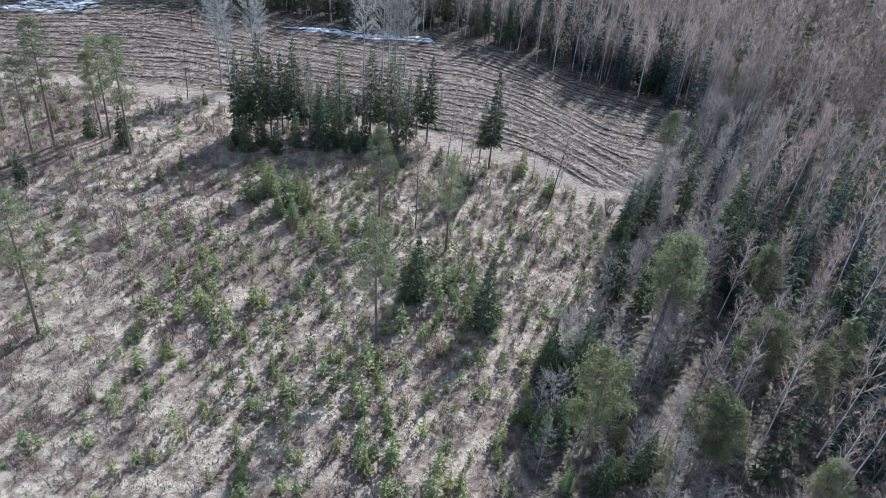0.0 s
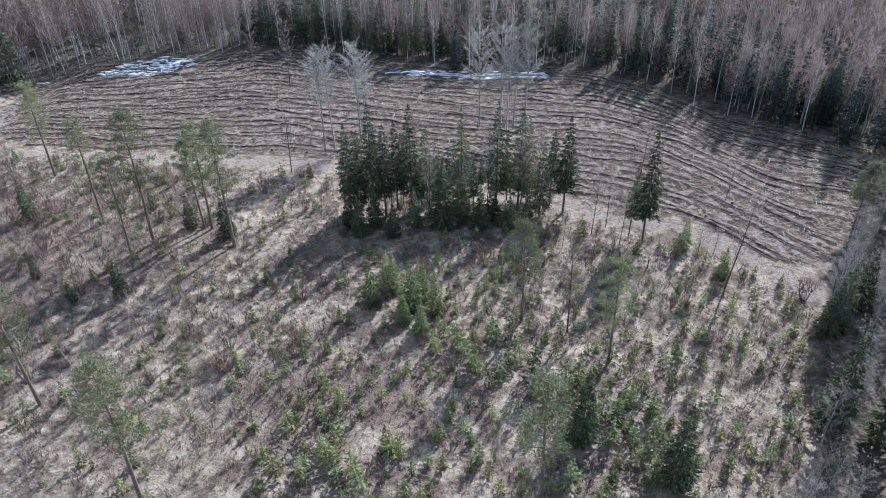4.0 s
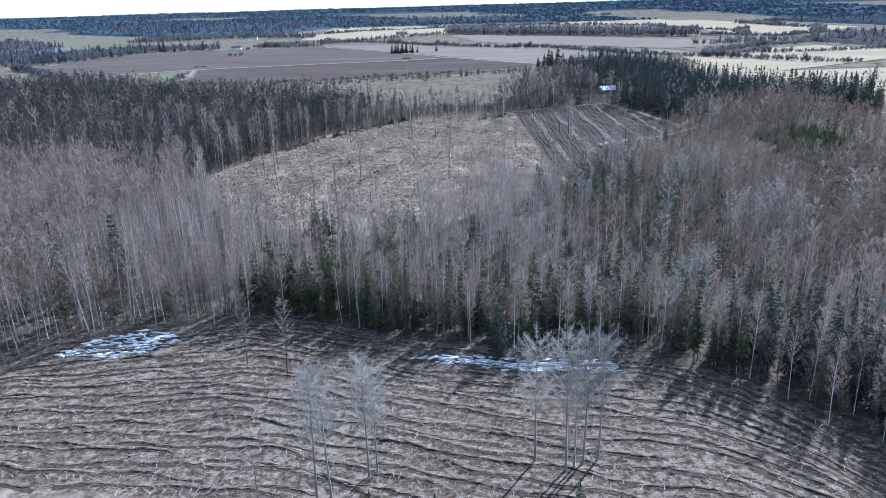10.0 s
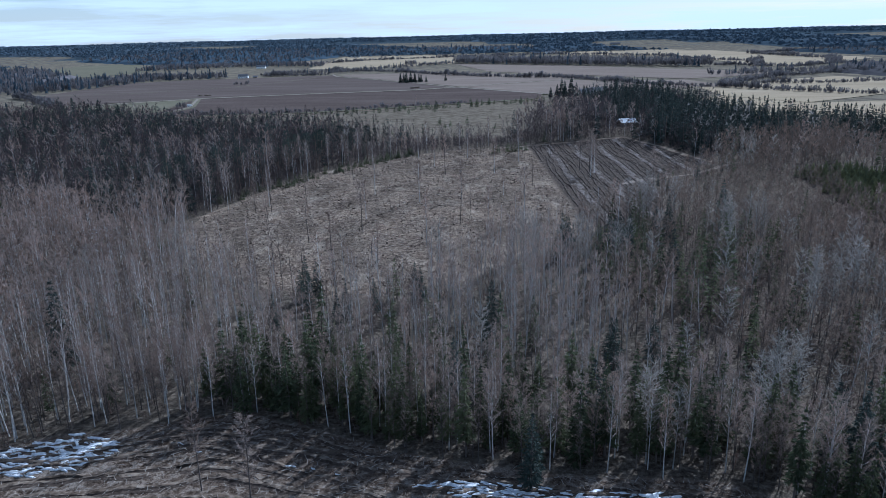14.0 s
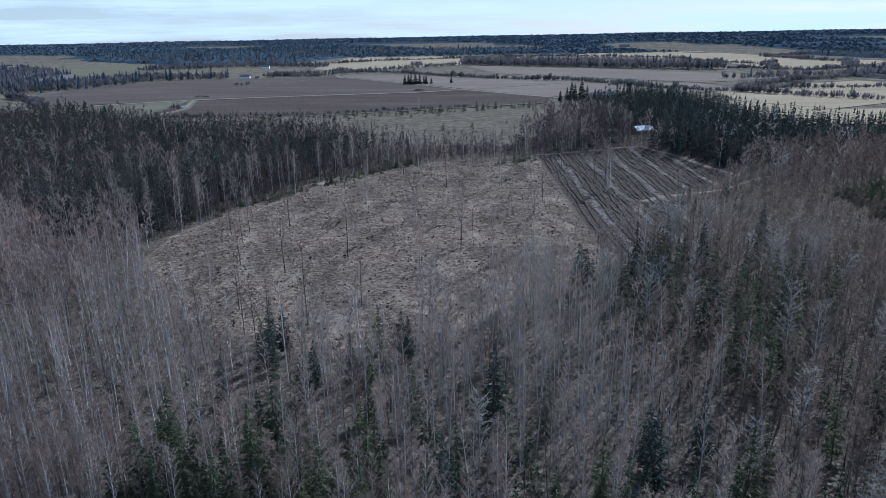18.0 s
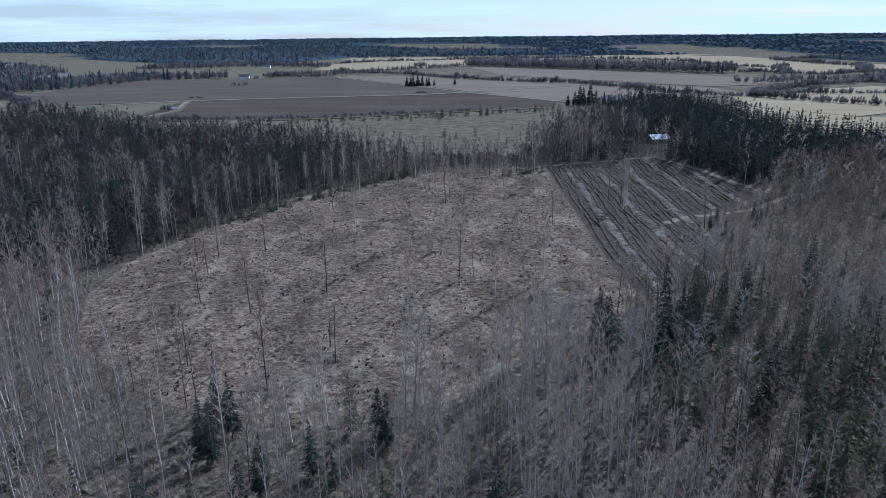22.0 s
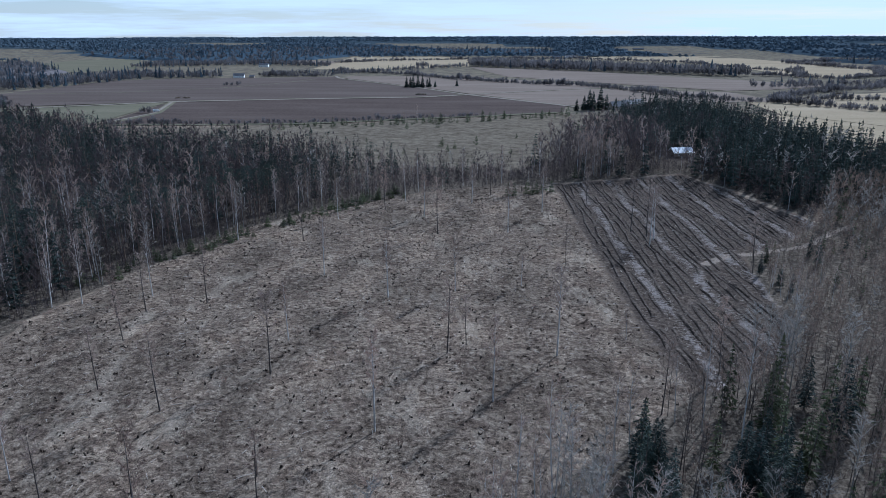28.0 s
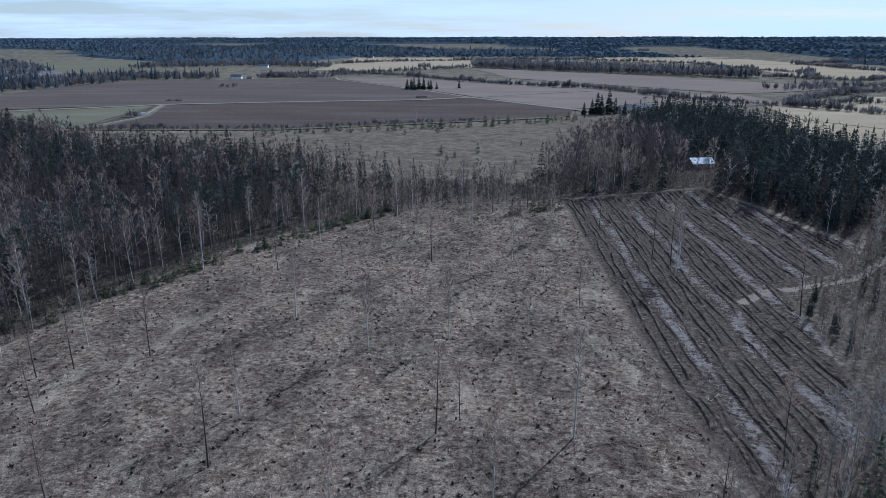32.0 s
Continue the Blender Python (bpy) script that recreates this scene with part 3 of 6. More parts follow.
def far_spruce(rng, high, wide, sides=6, tiers=3, foot=0.06):
    """A spruce seen from farther off: ragged drooping skirts, one above the other."""
    s = Shape()
    s.tube([(0, 0, 0), (0, 0, high * 0.3)], (0.01 * high, 0.008 * high), 3, 0)
    n = sides * 2
    for k in range(tiers):
        t = k / tiers
        z0 = high * (foot + (1 - foot) * t)
        z1 = min(high, z0 + high * (1 - foot) * (1.0 / tiers + 0.16 * (1 - t)))
        if k == tiers - 1:
            z1 = high
        ang = np.arange(n) * 2 * math.pi / n + k * 1.3 + rng.normal(0, 0.12, n)
        rad = wide * (1 - t) ** 0.75 * np.where(np.arange(n) % 2, rng.uniform(0.35, 0.7, n), rng.uniform(0.7, 1.2, n))
        zz = z0 + rng.uniform(-0.5, 0.5, n) * high * 0.25 / tiers + np.where(np.arange(n) % 2, 0.3 * high / tiers, 0)
        tip = (rng.normal(0, 0.05) * wide, rng.normal(0, 0.05) * wide, z1)
        v = np.vstack([np.column_stack([rad * np.cos(ang), rad * np.sin(ang), zz]), tip])
        s.add(v, [(i, (i + 1) % n, n) for i in range(n)], 1)
    return s


def far_bare(rng, high, wide):
    """A leafless tree far off: an uneven crown with a few bare tops."""
    s = Shape()
    n = 30
    ang = rng.uniform(0, 6.28, n)
    foot = np.column_stack([0.25 * wide * np.cos(ang) * rng.random(n), 0.25 * wide * np.sin(ang) * rng.random(n), high * rng.uniform(0.02, 0.5, n)])
    r = wide * np.sqrt(rng.uniform(0.1, 1.0, n))
    top = np.column_stack([r * np.cos(ang), r * np.sin(ang), high * (0.3 + 0.7 * rng.random(n) * (1.1 - 0.5 * (r / wide) ** 2))])
    s.sprigs(top, foot, 0.27 * wide, 1)
    return s


def pine_shape(rng, high, foot=0.55, wide=2.6, clumps=26, needles=16, lean=0.0, size=0.75, blade=1.0):
    """A tall pine: a bare stem and a crown of needle clumps on crooked limbs."""
    s = Shape()
    bx = rng.normal(0, 0.2)
    curve = lambda z: np.array((bx * math.sin(z / high * 3) + lean * z / high, 0.3 * bx * math.sin(z / high * 2), z))  # noqa: E731
    zs = np.array((0, 0.2, 0.4, 0.6, 0.8, 0.97)) * high
    s.tube([curve(z) for z in zs], 0.0105 * high * np.array((1.2, 0.95, 0.8, 0.6, 0.38, 0.12)), 7, 0)
    for k in range(5):
        z = high * rng.uniform(foot * 0.55, foot)
        ang = rng.uniform(0, 6.28)
        p = curve(z)
        s.limb(p, p + np.array((math.cos(ang), math.sin(ang), 0.05)) * rng.uniform(0.6, 1.5), 0.035, 0)
    a, b = [], []
    for k in range(clumps):
        t = (k + rng.random()) / clumps
        z = high * (foot + (1.0 - foot) * t)
        ang = k * 2.4 + rng.normal(0, 0.4)
        reach = wide * (0.45 + 0.75 * math.sin(math.pi * (0.15 + 0.75 * t))) * rng.uniform(0.35, 1.1) * (1 - 0.45 * t * t)
        p0 = curve(min(z, high * 0.96))
        c = p0 + (reach * math.cos(ang), reach * math.sin(ang), reach * rng.uniform(-0.05, 0.4))
        if k % 2 == 0:
            s.limb(p0, c, 0.0035 * high, 0)
        o = rng.normal(0, 1, (needles, 3)) * (0.62, 0.62, 0.34) * size
        out = rng.normal(0, 1, (needles, 3)) + (0, 0, 0.35)
        out /= np.linalg.norm(out, axis=1)[:, None]
        a.append(c + o)
        b.append(c + o + out * size * blade * rng.uniform(0.6, 1.15, needles)[:, None])
    s.sprigs(np.concatenate(a), np.concatenate(b), 0.26 * size * blade, 1)
    return s


def tuft_shape(rng, n, high, wide, w):
    s = Shape()
    ang = rng.uniform(0, 6.28, n)
    r = rng.uniform(0.1, 1, n) * wide
    a = np.column_stack([0.35 * r * np.cos(ang), 0.35 * r * np.sin(ang), np.full(n, -0.05)])
    b = np.column_stack([r * np.cos(ang), r * np.sin(ang), high * rng.uniform(0.45, 1.0, n)])
    s.sprigs(a, b, w, 1)
    return s


def bush_shape(rng, n, high, wide):
    s = Shape()
    ang = rng.uniform(0, 6.28, n)
    r = np.sqrt(rng.random(n)) * wide
    hub = np.column_stack([0.25 * r * np.cos(ang), 0.25 * r * np.sin(ang), np.zeros(n)])
    mid = np.column_stack([0.75 * r * np.cos(ang), 0.75 * r * np.sin(ang), high * rng.uniform(0.45, 0.75, n)])
    s.sprigs(hub, mid + (mid - hub) * 0.1, 0.05, 0)
    end = mid + np.column_stack([rng.normal(0, 0.3, n) * wide, rng.normal(0, 0.3, n) * wide, high * rng.uniform(0.15, 0.45, n)])
    s.sprigs(mid, end, 0.06, 0)
    s.sprigs(mid * 0.9, end[::-1] * 0.3 + mid * 0.7 + (0, 0, 0.25 * high), 0.05, 0)
    return s


def scatter(poly, spacing, rng, jitter=0.48, only=None):
    """Points strewn over an area, one to each cell of a shaken grid."""
    p = np.array(poly)
    (x0, y0), (x1, y1) = p.min(0), p.max(0)
    x, y = np.meshgrid(np.arange(x0, x1, spacing), np.arange(y0, y1, spacing))
    x, y = x.ravel() + rng.uniform(-jitter, jitter, x.size) * spacing, y.ravel() + rng.uniform(-jitter, jitter, y.size) * spacing
    keep = inside(poly, x, y)
    if only is not None:
        keep &= only(x, y)
    return x[keep], y[keep]


def wood_mesh(name, shapes, mats, x, y, scale, rng, tall=0.12, sink=0.1):
    """Many plants joined into one mesh."""
    kind = rng.integers(0, len(shapes), len(x))
    vs, fs, ms, ts, base = [], [], [], [], 0
    z = land(x, y) - sink
    for k, shape in enumerate(shapes):
        ids = np.flatnonzero(kind == k)
        if not len(ids):
            continue
        v, f, m = shape.arrays()
        n = len(ids)
        a = rng.uniform(0, 6.28, n)
        sc = np.broadcast_to(scale, (len(x),))[ids] * rng.uniform(1 - tall, 1 + tall, n)
        st = sc * rng.uniform(0.9, 1.12, n)
        c, s = (np.cos(a) * sc)[:, None], (np.sin(a) * sc)[:, None]
        leanx, leany = rng.normal(0, 0.035, (2, n, 1))
        w = np.stack([v[None, :, 0] * c - v[None, :, 1] * s + v[None, :, 2] * leanx * st[:, None] + x[ids, None],
                      v[None, :, 0] * s + v[None, :, 1] * c + v[None, :, 2] * leany * st[:, None] + y[ids, None],
                      v[None, :, 2] * st[:, None] + z[ids, None]], -1)
        vs.append(w.reshape(-1, 3))
        fs.append((f[None] + (np.arange(n) * len(v))[:, None, None] + base).reshape(-1, 3))
        ms.append(np.tile(m, n))
        ts.append(np.repeat(rng.random(n), len(v)))
        base += n * len(v)
    return add_mesh(name, np.concatenate(vs), np.concatenate(fs), mats, np.concatenate(ms), np.concatenate(ts))


class Kind:
    """A kind of tree: some shapes of trunk and crown, planted again and again."""

    def __init__(self, name, shapes, bark, leaf, label, group):
        self.name, self.label, self.group = name, label, group
        self.meshes = []
        for s in shapes:
            tv, tf = s.pick(0)
            cv, cf = s.pick(1)
            self.meshes.append((add_mesh("trunk", tv, tf, [bark], smooth=True), add_mesh("crown", cv, cf, [leaf])))
        self.highs = [s.arrays()[0][:, 2].max() for s in shapes]

    def plant(self, x, y, high, rng, lean=0.0, shape=None, label="", wide=None):
        k = int(rng.integers(0, len(self.meshes))) if shape is None else shape
        root = new(self.name)
        root.empty_display_size = 0.3
        sc = high / self.highs[k]
        root.matrix_basis = Matrix.LocRotScale((x, y, float(land(x, y)) - 0.12), Euler((rng.normal(0, 0.015), math.atan2(lean, high), rng.uniform(0, 6.28) if not lean else 0.0)),
                                               (sc * (wide or 1), sc * (wide or 1), sc))
        for name, me in zip(("trunk", "crown"), self.meshes[k]):
            new(name, me).parent = root
        return tagged(root, label or self.label, "tree", self.group)


RNG = np.random.default_rng(11)
BIRCH = Kind("birch_tree", [bare_shape(RNG, 18, 0.34, 1.6, 28, 740, 0.062, 0.9, 1.6, 0.0062, droop=0.9, spread=0.6, stout=0.0018) for _ in range(5)], M_BIRCH, M_BTWIG,
             "tall bare birch with white bark and purplish twigs", "birches at the wood's edge")
LONE_BIRCH = Kind("birch_tree", [bare_shape(RNG, 18, 0.42, 1.4, 20, 560, 0.085, 1.1, 1.4, 0.008, droop=0.8, spread=0.55) for _ in range(5)], M_BIRCH, M_BTWIG,
                  "slender bare birch standing alone on the felled clearing", "seed birches on the clearing")
# dark bark here paints the shaded side of backlit stems
LONE_SHADED = Kind("dark_barked_tree", [bare_shape(RNG, 18, 0.42, 1.8, 18, 520, 0.085, 1.1, 1.0, 0.009, droop=0.4) for _ in range(3)], M_DARKBARK, M_BTWIG,
                 "slender bare tree with a shade-dark stem on the felled clearing", "seed trees on the clearing")
DARK_BIRCH = Kind("dark_barked_tree", [bare_shape(RNG, 18, 0.3, 2.1, 26, 740, 0.062, 0.85, 1.3, 0.0072, droop=0.7, spread=0.6, stout=0.002) for _ in range(3)], M_DARKBARK, M_BTWIG,
                  "bare tree with dark bark and fine brown twigs", "bare trees")
GREY = Kind("willow_tree", [bare_shape(RNG, 12, 0.2, 2.2, 34, 1250, 0.046, 0.62, 1.1, 0.0065, spread=0.7, droop=0.4, stout=0.0018) for _ in range(5)], M_ASPEN, M_WTWIG,
            "bushy pale grey leafless willow beside the planting", "grey willows beside the planting")
ASPEN = Kind("aspen_tree", [bare_shape(RNG, 22, 0.42, 3.7, 46, 2700, 0.042, 1.0, 0.95, 0.0085, spread=0.75, stout=0.0014) for _ in range(4)], M_ASPEN, M_PALETWIG,
             "tall bare aspen with pale grey twigs", "aspens")
WOOD_ASPEN = Kind("aspen_tree", [bare_shape(RNG, 18, 0.38, 2.4, 32, 420, 0.1, 1.0, 0.8, 0.007, stout=0.0028, spread=0.6) for _ in range(4)], M_ASPEN, M_ATWIG,
                  "pale grey leafless aspen in the wood", "aspens in the wood")
SPRUCE = Kind("spruce_tree", [spruce_shape(RNG, 20, w, 34, 7, f, 19, 0.62, 0.44, 0.5, 18) for w, f in ((2.9, 0.1), (2.5, 0.26), (2.8, 0.16), (2.4, 0.36), (2.7, 0.2))], M_SPRUCEBARK, M_SPRUCE,
              "tall green spruce with drooping boughs", "tall spruces of the planting")
DARK_SPRUCE = Kind("spruce_tree", [spruce_shape(RNG, 18, w, 28, 7, f, 13, 0.72, 0.5, 0.45, 6) for w, f in ((2.5, 0.08), (2.3, 0.12), (2.6, 0.1), (2.2, 0.16))], M_SPRUCEBARK, M_HAZENEEDLE,
                  "tall dark spruce above leafless trees", "dark spruces of the woods")
DENSE = Kind("spruce_tree", [spruce_shape(RNG, 9, 2.1, 24, 8, 0.02, 20, 0.48, 0.5, 0.4) for _ in range(4)], M_SPRUCEBARK, M_SPRUCE,
             "young dark spruce branched down to the ground", "half-grown spruces")
YOUNG = Kind("spruce_tree", [spruce_shape(RNG, 6, 1.6, 17, 8, 0.0, 18, 0.42, 0.45, 0.4) for _ in range(4)], M_SPRUCEBARK, M_SAPLING,
             "young bright green spruce in dry grass", "young spruces in the planting")
PINE = Kind("pine_tree", [pine_shape(RNG, 22, 0.44, 2.6, 50, 80, size=0.62, blade=0.72) for _ in range(5)], M_PINEBARK, M_PINE,
            "tall pine with a bare leaning stem and open crown", "seed pines in the planting")
DARK_PINE = Kind("pine_tree", [pine_shape(RNG, 20, 0.5, 2.4, 34, 50, size=0.7, blade=0.85) for _ in range(4)], M_PINEBARK, M_HAZENEEDLE,
                "tall pine among bare trees at the clearing's edge", "pines by the clearing")
WIDE_PINE = Kind("pine_tree", [pine_shape(RNG, 18, 0.42, 3.2, 62, 84, size=0.74, blade=0.8) for _ in range(3)], M_PINEBARK, M_PINE,
                 "broad-crowned pine at the edge of the wood", "pines at the wood's edge")

# ---- single trees of the planting and the ploughed field: x, y, height, lean ----
for x, y, h, l in ((-54.7, 116.2, 18.2, 1.2), (-44.7, 108.9, 22.1, 1.5), (-47.2, 106, 16.5, 1.2), (-38.1, 113, 15.8, -0.8), (-36.9, 112.7, 18.6, 0.5), (-32.6, 107.8, 20.7, 0),
                   (-69.2, 133.8, 18.2, 1.5), (-33.9, 63.7, 20.2, 0.8), (-49.2, 77.4, 18.4, 1.0), (5.8, 60.8, 18.9, -2.0), (7.8, 87.9, 16.2, -1.2), (17.1, 79.6, 16.3, -1.3)):
    PINE.plant(x, y, h, RNG, l * 0.3)
for x, y, h in ((26.2, 40.9, 16.6), (44, 62.3, 14.7), (49.7, 49.9, 13), (38.3, 37.6, 12.4), (59.6, 49.5, 11.7), (46.7, 31.9, 10.8), (60.9, 104.9, 11.1), (55.7, 62.1, 13)):
    WIDE_PINE.plant(x, y, h, RNG, -0.2)
for x, y, h, w in ((-15.3, 114.2, 16.8, 1.0), (-11.7, 115.9, 19.2, 1.05), (-9.9, 114.3, 16.4, 1.0), (-13.9, 118.1, 13.7, 0.9), (-5.6, 115.8, 18.8, 1.0), (-7.1, 118.2, 13.2, 0.9), (-1.4, 114.3, 11.7, 1.1), (2.3, 117, 17, 1.05), (3.9, 113.8, 10.3, 1.0),
                   (7.9, 117.1, 18.4, 1.0), (11.3, 115.7, 17.9, 1.0), (14.2, 112.2, 13.6, 1.05), (18.1, 113.1, 17.3, 1.05), (16.4, 115.4, 14.1, 0.9), (28.2, 103.9, 18.4, 1.0), (26.7, 105.7, 12.9, 0.8), (-3.2, 118.5, 14.2, 0.9)):
    SPRUCE.plant(x, y, h, RNG, wide=w)
# filler spruces, added so that the clump casts a fuller shadow
for x, y, h in ((-14.2, 115.5, 15), (-8, 116.5, 16), (-4.2, 116.8, 9), (0.3, 118.2, 10), (5.6, 118.8, 8), (9.8, 118, 13), (13.2, 117.6, 15), (-11.5, 119, 14), (-1.8, 119.8, 9)):
    SPRUCE.plant(x, y, h, RNG, wide=0.9, label="slim dark spruce added to fill and shade a dense clump")
for x, y, h in ((66.8, 54.3, 12.5), (69, 52.2, 14), (55.4, 39.1, 14), (57.5, 36, 14), (61.3, 63.4, 14), (63.4, 65.7, 12.8), (54.6, 63.6, 12), (62.2, 73.5, 13), (58.2, 41.2, 15), (69.6, 85.1, 14.5), (55.6, 67.6, 11.8), (66.3, 71.4, 12.8),
                (68.6, 97, 12), (72, 62, 14), (75, 70, 13), (74, 45, 15), (78, 80, 14), (64, 47, 13), (70, 76, 12), (80, 92, 13), (73, 104, 12), (60, 53, 12)):
    DARK_SPRUCE.plant(x, y, h, RNG, wide=1.1, shape=int(RNG.integers(0, 3)), label="dark spruce in the mixed wood beside the planting")
for x, y, h in ((28.2, 51.4, 11.5), (25.4, 52.4, 9.8), (24, 43.4, 8), (31.9, 38.5, 8), (27.2, 37.4, 7.3), (29.8, 53, 9), (26.8, 49.2, 8), (22.4, 44.6, 6.5)):
    DENSE.plant(x, y, h, RNG, label="half-grown green spruce at the planting's edge")
for x, y, h in ((41.6, 59.1, 17.5), (36.7, 37.5, 14), (52.8, 44.8, 12.5), (47.2, 47.3, 15)):
    WIDE_PINE.plant(x, y, h, RNG)
for x, y, h in ((51.4, 179.9, 17.0), (52.9, 173.3, 17.5), (55.5, 170.3, 17), (57.1, 166.8, 16.5), (59.0, 165.0, 17.5), (50.5, 183.1, 14), (63.6, 167.7, 15), (62.8, 161.5, 15), (54, 176, 14), (58, 171.5, 16), (66.5, 158, 14), (70, 153, 13.5)):
    DARK_SPRUCE.plant(x, y, h + 1, RNG, wide=0.85, shape=int(RNG.integers(0, 3)), label="tall dark spruce at the corner of the wood")
for x, y, h in ((-1, 110.2, 12.1), (4.7, 109.9, 7.9), (-40.1, 113.2, 6.5), (-33.9, 110.1, 7.7), (-45.7, 96.6, 6.5), (-51.8, 95.5, 3.6), (11.3, 68.3, 10.9), (19.4, 62.5, 11.6), (-13.9, 109.3, 7.4), (-8.6, 108.2, 6.5), (8.9, 109, 6.5), (-11.5, 111.5, 8), (-5.5, 111, 7), (1.8, 111.6, 9), (6.6, 112, 7.5), (-15.5, 111.8, 7), (12, 110.8, 6),
                (46.7, 83.2, 10.7), (50.8, 85.6, 9.9), (68.7, 49.1, 13.4), (67.8, 70.3, 11.4), (72, 53.5, 12.7), (64.3, 42.9, 11.6), (40.9, 53.6, 7.6), (-67, 118.4, 7.5), (-70.4, 111.4, 6.5), (-59, 101.4, 4.1)):
    DENSE.plant(x, y, h, RNG, shape=None)
for x, y, h in ((-48, 120.4, 4.5), (-6.4, 91.3, 8.6), (-11.7, 92.5, 7.2), (-8.7, 95.1, 6.8), (-3.1, 90.2, 6.8), (-5.2, 86.1, 5.4), (-7.4, 88.7, 5), (33.6, 101.7, 5.7), (36.8, 95, 5.4), (-4.8, 93.5, 6.3), (-9.7, 97.4, 5.4),
                (27.8, 53.7, 7.6), (26, 55.1, 6.8), (29.1, 51.1, 6.7), (22.5, 43.1, 6.2), (24.4, 44.9, 6.6), (21.3, 46.6, 5.4), (26.5, 45.9, 5.8), (29.2, 38.6, 5), (32.9, 36.4, 5), (35.2, 40, 4.6), (23.7, 37.7, 4.6), (31.1, 42.7, 5.4)):
    YOUNG.plant(x, y, h, RNG)
for x, y, h, l in ((-21.6, 139.7, 20.3, 0), (-19.8, 140.3, 20.9, 0), (-15.1, 144.3, 20, 0), (-14, 145, 17.6, 0.4), (8.1, 146.4, 22.1, -0.5), (12, 144, 22.1, -0.5), (14.8, 146, 22.1, 0.3), (17, 146.6, 20.7, 0.9), (13.3, 144.8, 19.6, 0.2)):
    ASPEN.plant(x, y, h, RNG, l * 0.4)
for x, y, h, l in ((-26.8, 130.7, 13.9, 0.6), (13.2, 85.1, 16.1, -1.2), (23.9, 108.5, 9.8, -0.5), (36.3, 92.3, 16.8, 2.2), (35.2, 99.9, 6.9, -0.7), (37.6, 100.1, 6.4, 0.4), (39.3, 97.4, 5.9, 0.6), (11.4, 114, 14.1, 0.4), (-5, 121, 15.2, 0), (-3, 114.6, 13, 0.3), (6.3, 115.4, 14.5, 0), (-9, 117.6, 15, -0.3), (14.6, 118, 13, 0.5), (21, 106, 11, 0.6), (24.5, 103, 10, 0.5), (19.5, 99, 8, 0.2), (16, 103, 7, 0.3),
                   (-41.5, 183.2, 15.4, 0), (-33.1, 178.5, 16.4, 0.5), (22.3, 126, 7.6, 0.3), (33.3, 122.8, 11.4, 0.5), (44.7, 114, 8.5, 0.4), (-54, 129.4, 9.5, 0.3), (-59.1, 80.5, 7.9, 0.5), (-54.5, 88, 7.2, 0.4)):
    DARK_BIRCH.plant(x, y, h, RNG, l * 0.55, label="lone bare tree with dark bark and thin brown twigs")

# thin leaning birch stems left in the planting
for x, y, h, l in ((-49.8, 74.7, 6.1, 2.2), (-45.7, 81, 7, -1.6), (-56.5, 94.7, 5.9, 2.0), (-42.7, 89.5, 6.7, 1.5), (-61, 106.1, 7.3, -2.0), (-38, 76.3, 5.3, 1.8), (-29.2, 84.5, 5.8, -1.2), (-53.5, 107.8, 8.3, 1.4), (-34.9, 97.7, 6.4, 2.4), (-26.5, 71.5, 4.8, 1.2), (-64.7, 92.9, 6.3, 1.9), (-19.7, 77.7, 5.3, -1.0)):
    BIRCH.plant(x, y, h, RNG, l, label="thin leaning birch stem with few twigs", wide=0.55)

# spruces standing above the leafless wood
ABOVE = ((29.2, 294.4, 13), (31.3, 295.6, 13), (27.3, 291.3, 11), (31.6, 290.2, 12), (42.4, 293.8, 14), (44.6, 294.3, 13), (46.2, 290.8, 14), (48.0, 290.2, 12), (39.8, 291.3, 11), (-40.7, 257.7, 11), (-38.1, 255.0, 11), (-12.8, 259.3, 11), (-21.7, 250.8, 10), (-11.4, 259.5, 10), (64.6, 321.6, 11), (-82.4, 225.9, 20), (43.9, 296.3, 13), (47.1, 297.8, 14), (49.6, 297.2, 13), (30.5, 301.7, 13), (30.8, 296.2, 13), (-40.8, 265.9, 12), (-37.4, 262.9, 12), (-28.1, 245.9, 11), (-29.2, 239.6, 11), (-0.2, 202.6, 13), (-4.0, 209.8, 13), (-43.9, 241.7, 10), (26.2, 219.7, 12), (35.5, 222.4, 12), (54.5, 271.9, 15), (65.9, 312.4, 15), (91.9, 334.8, 15), (4.3, 233.6, 15), (25.4, 213.8, 14), (19.1, 192.4, 14), (18.7, 197, 14), (6.2, 181.3, 13), (50.7, 184.9, 15), (52.1, 180.9, 15), (54.6, 178.4, 15), (58.3, 172.7, 15))
for x, y, h in ABOVE:
    DARK_SPRUCE.plant(x, y, h, RNG, wide=1.3, shape=int(RNG.integers(0, 3)), label="dark spruce standing above leafless trees")

# ---- seed birches on the clearing ----
for x, y, h in ((-33.8, 334.1, 18.7), (0.9, 345.6, 17.8), (9.5, 324.2, 18.1), (24, 344.8, 20.8), (-49.8, 319.4, 17.3), (-64.7, 327.2, 13.3), (-34, 350.8, 15.4), (-60.5, 375.7, 16.4), (-77.2, 382.2, 18), (-73.4, 369.3, 16.5), (-78.5, 364.8, 14.4),
                (-35.1, 400.6, 19.2), (-14.9, 380.9, 19), (2.6, 386.5, 17.6), (-3.7, 448.7, 21.3), (-25.5, 483.6, 18.8), (36.6, 480.7, 20.3), (5, 349.7, 11.9), (-10.9, 313.2, 19.7), (38.8, 319.3, 15.8), (40.4, 353.3, 7.5), (21.1, 450.7, 19.3)):
    (LONE_BIRCH if RNG.random() < 0.45 else LONE_SHADED).plant(x, y, h, RNG, float(RNG.normal(0, 0.3)))
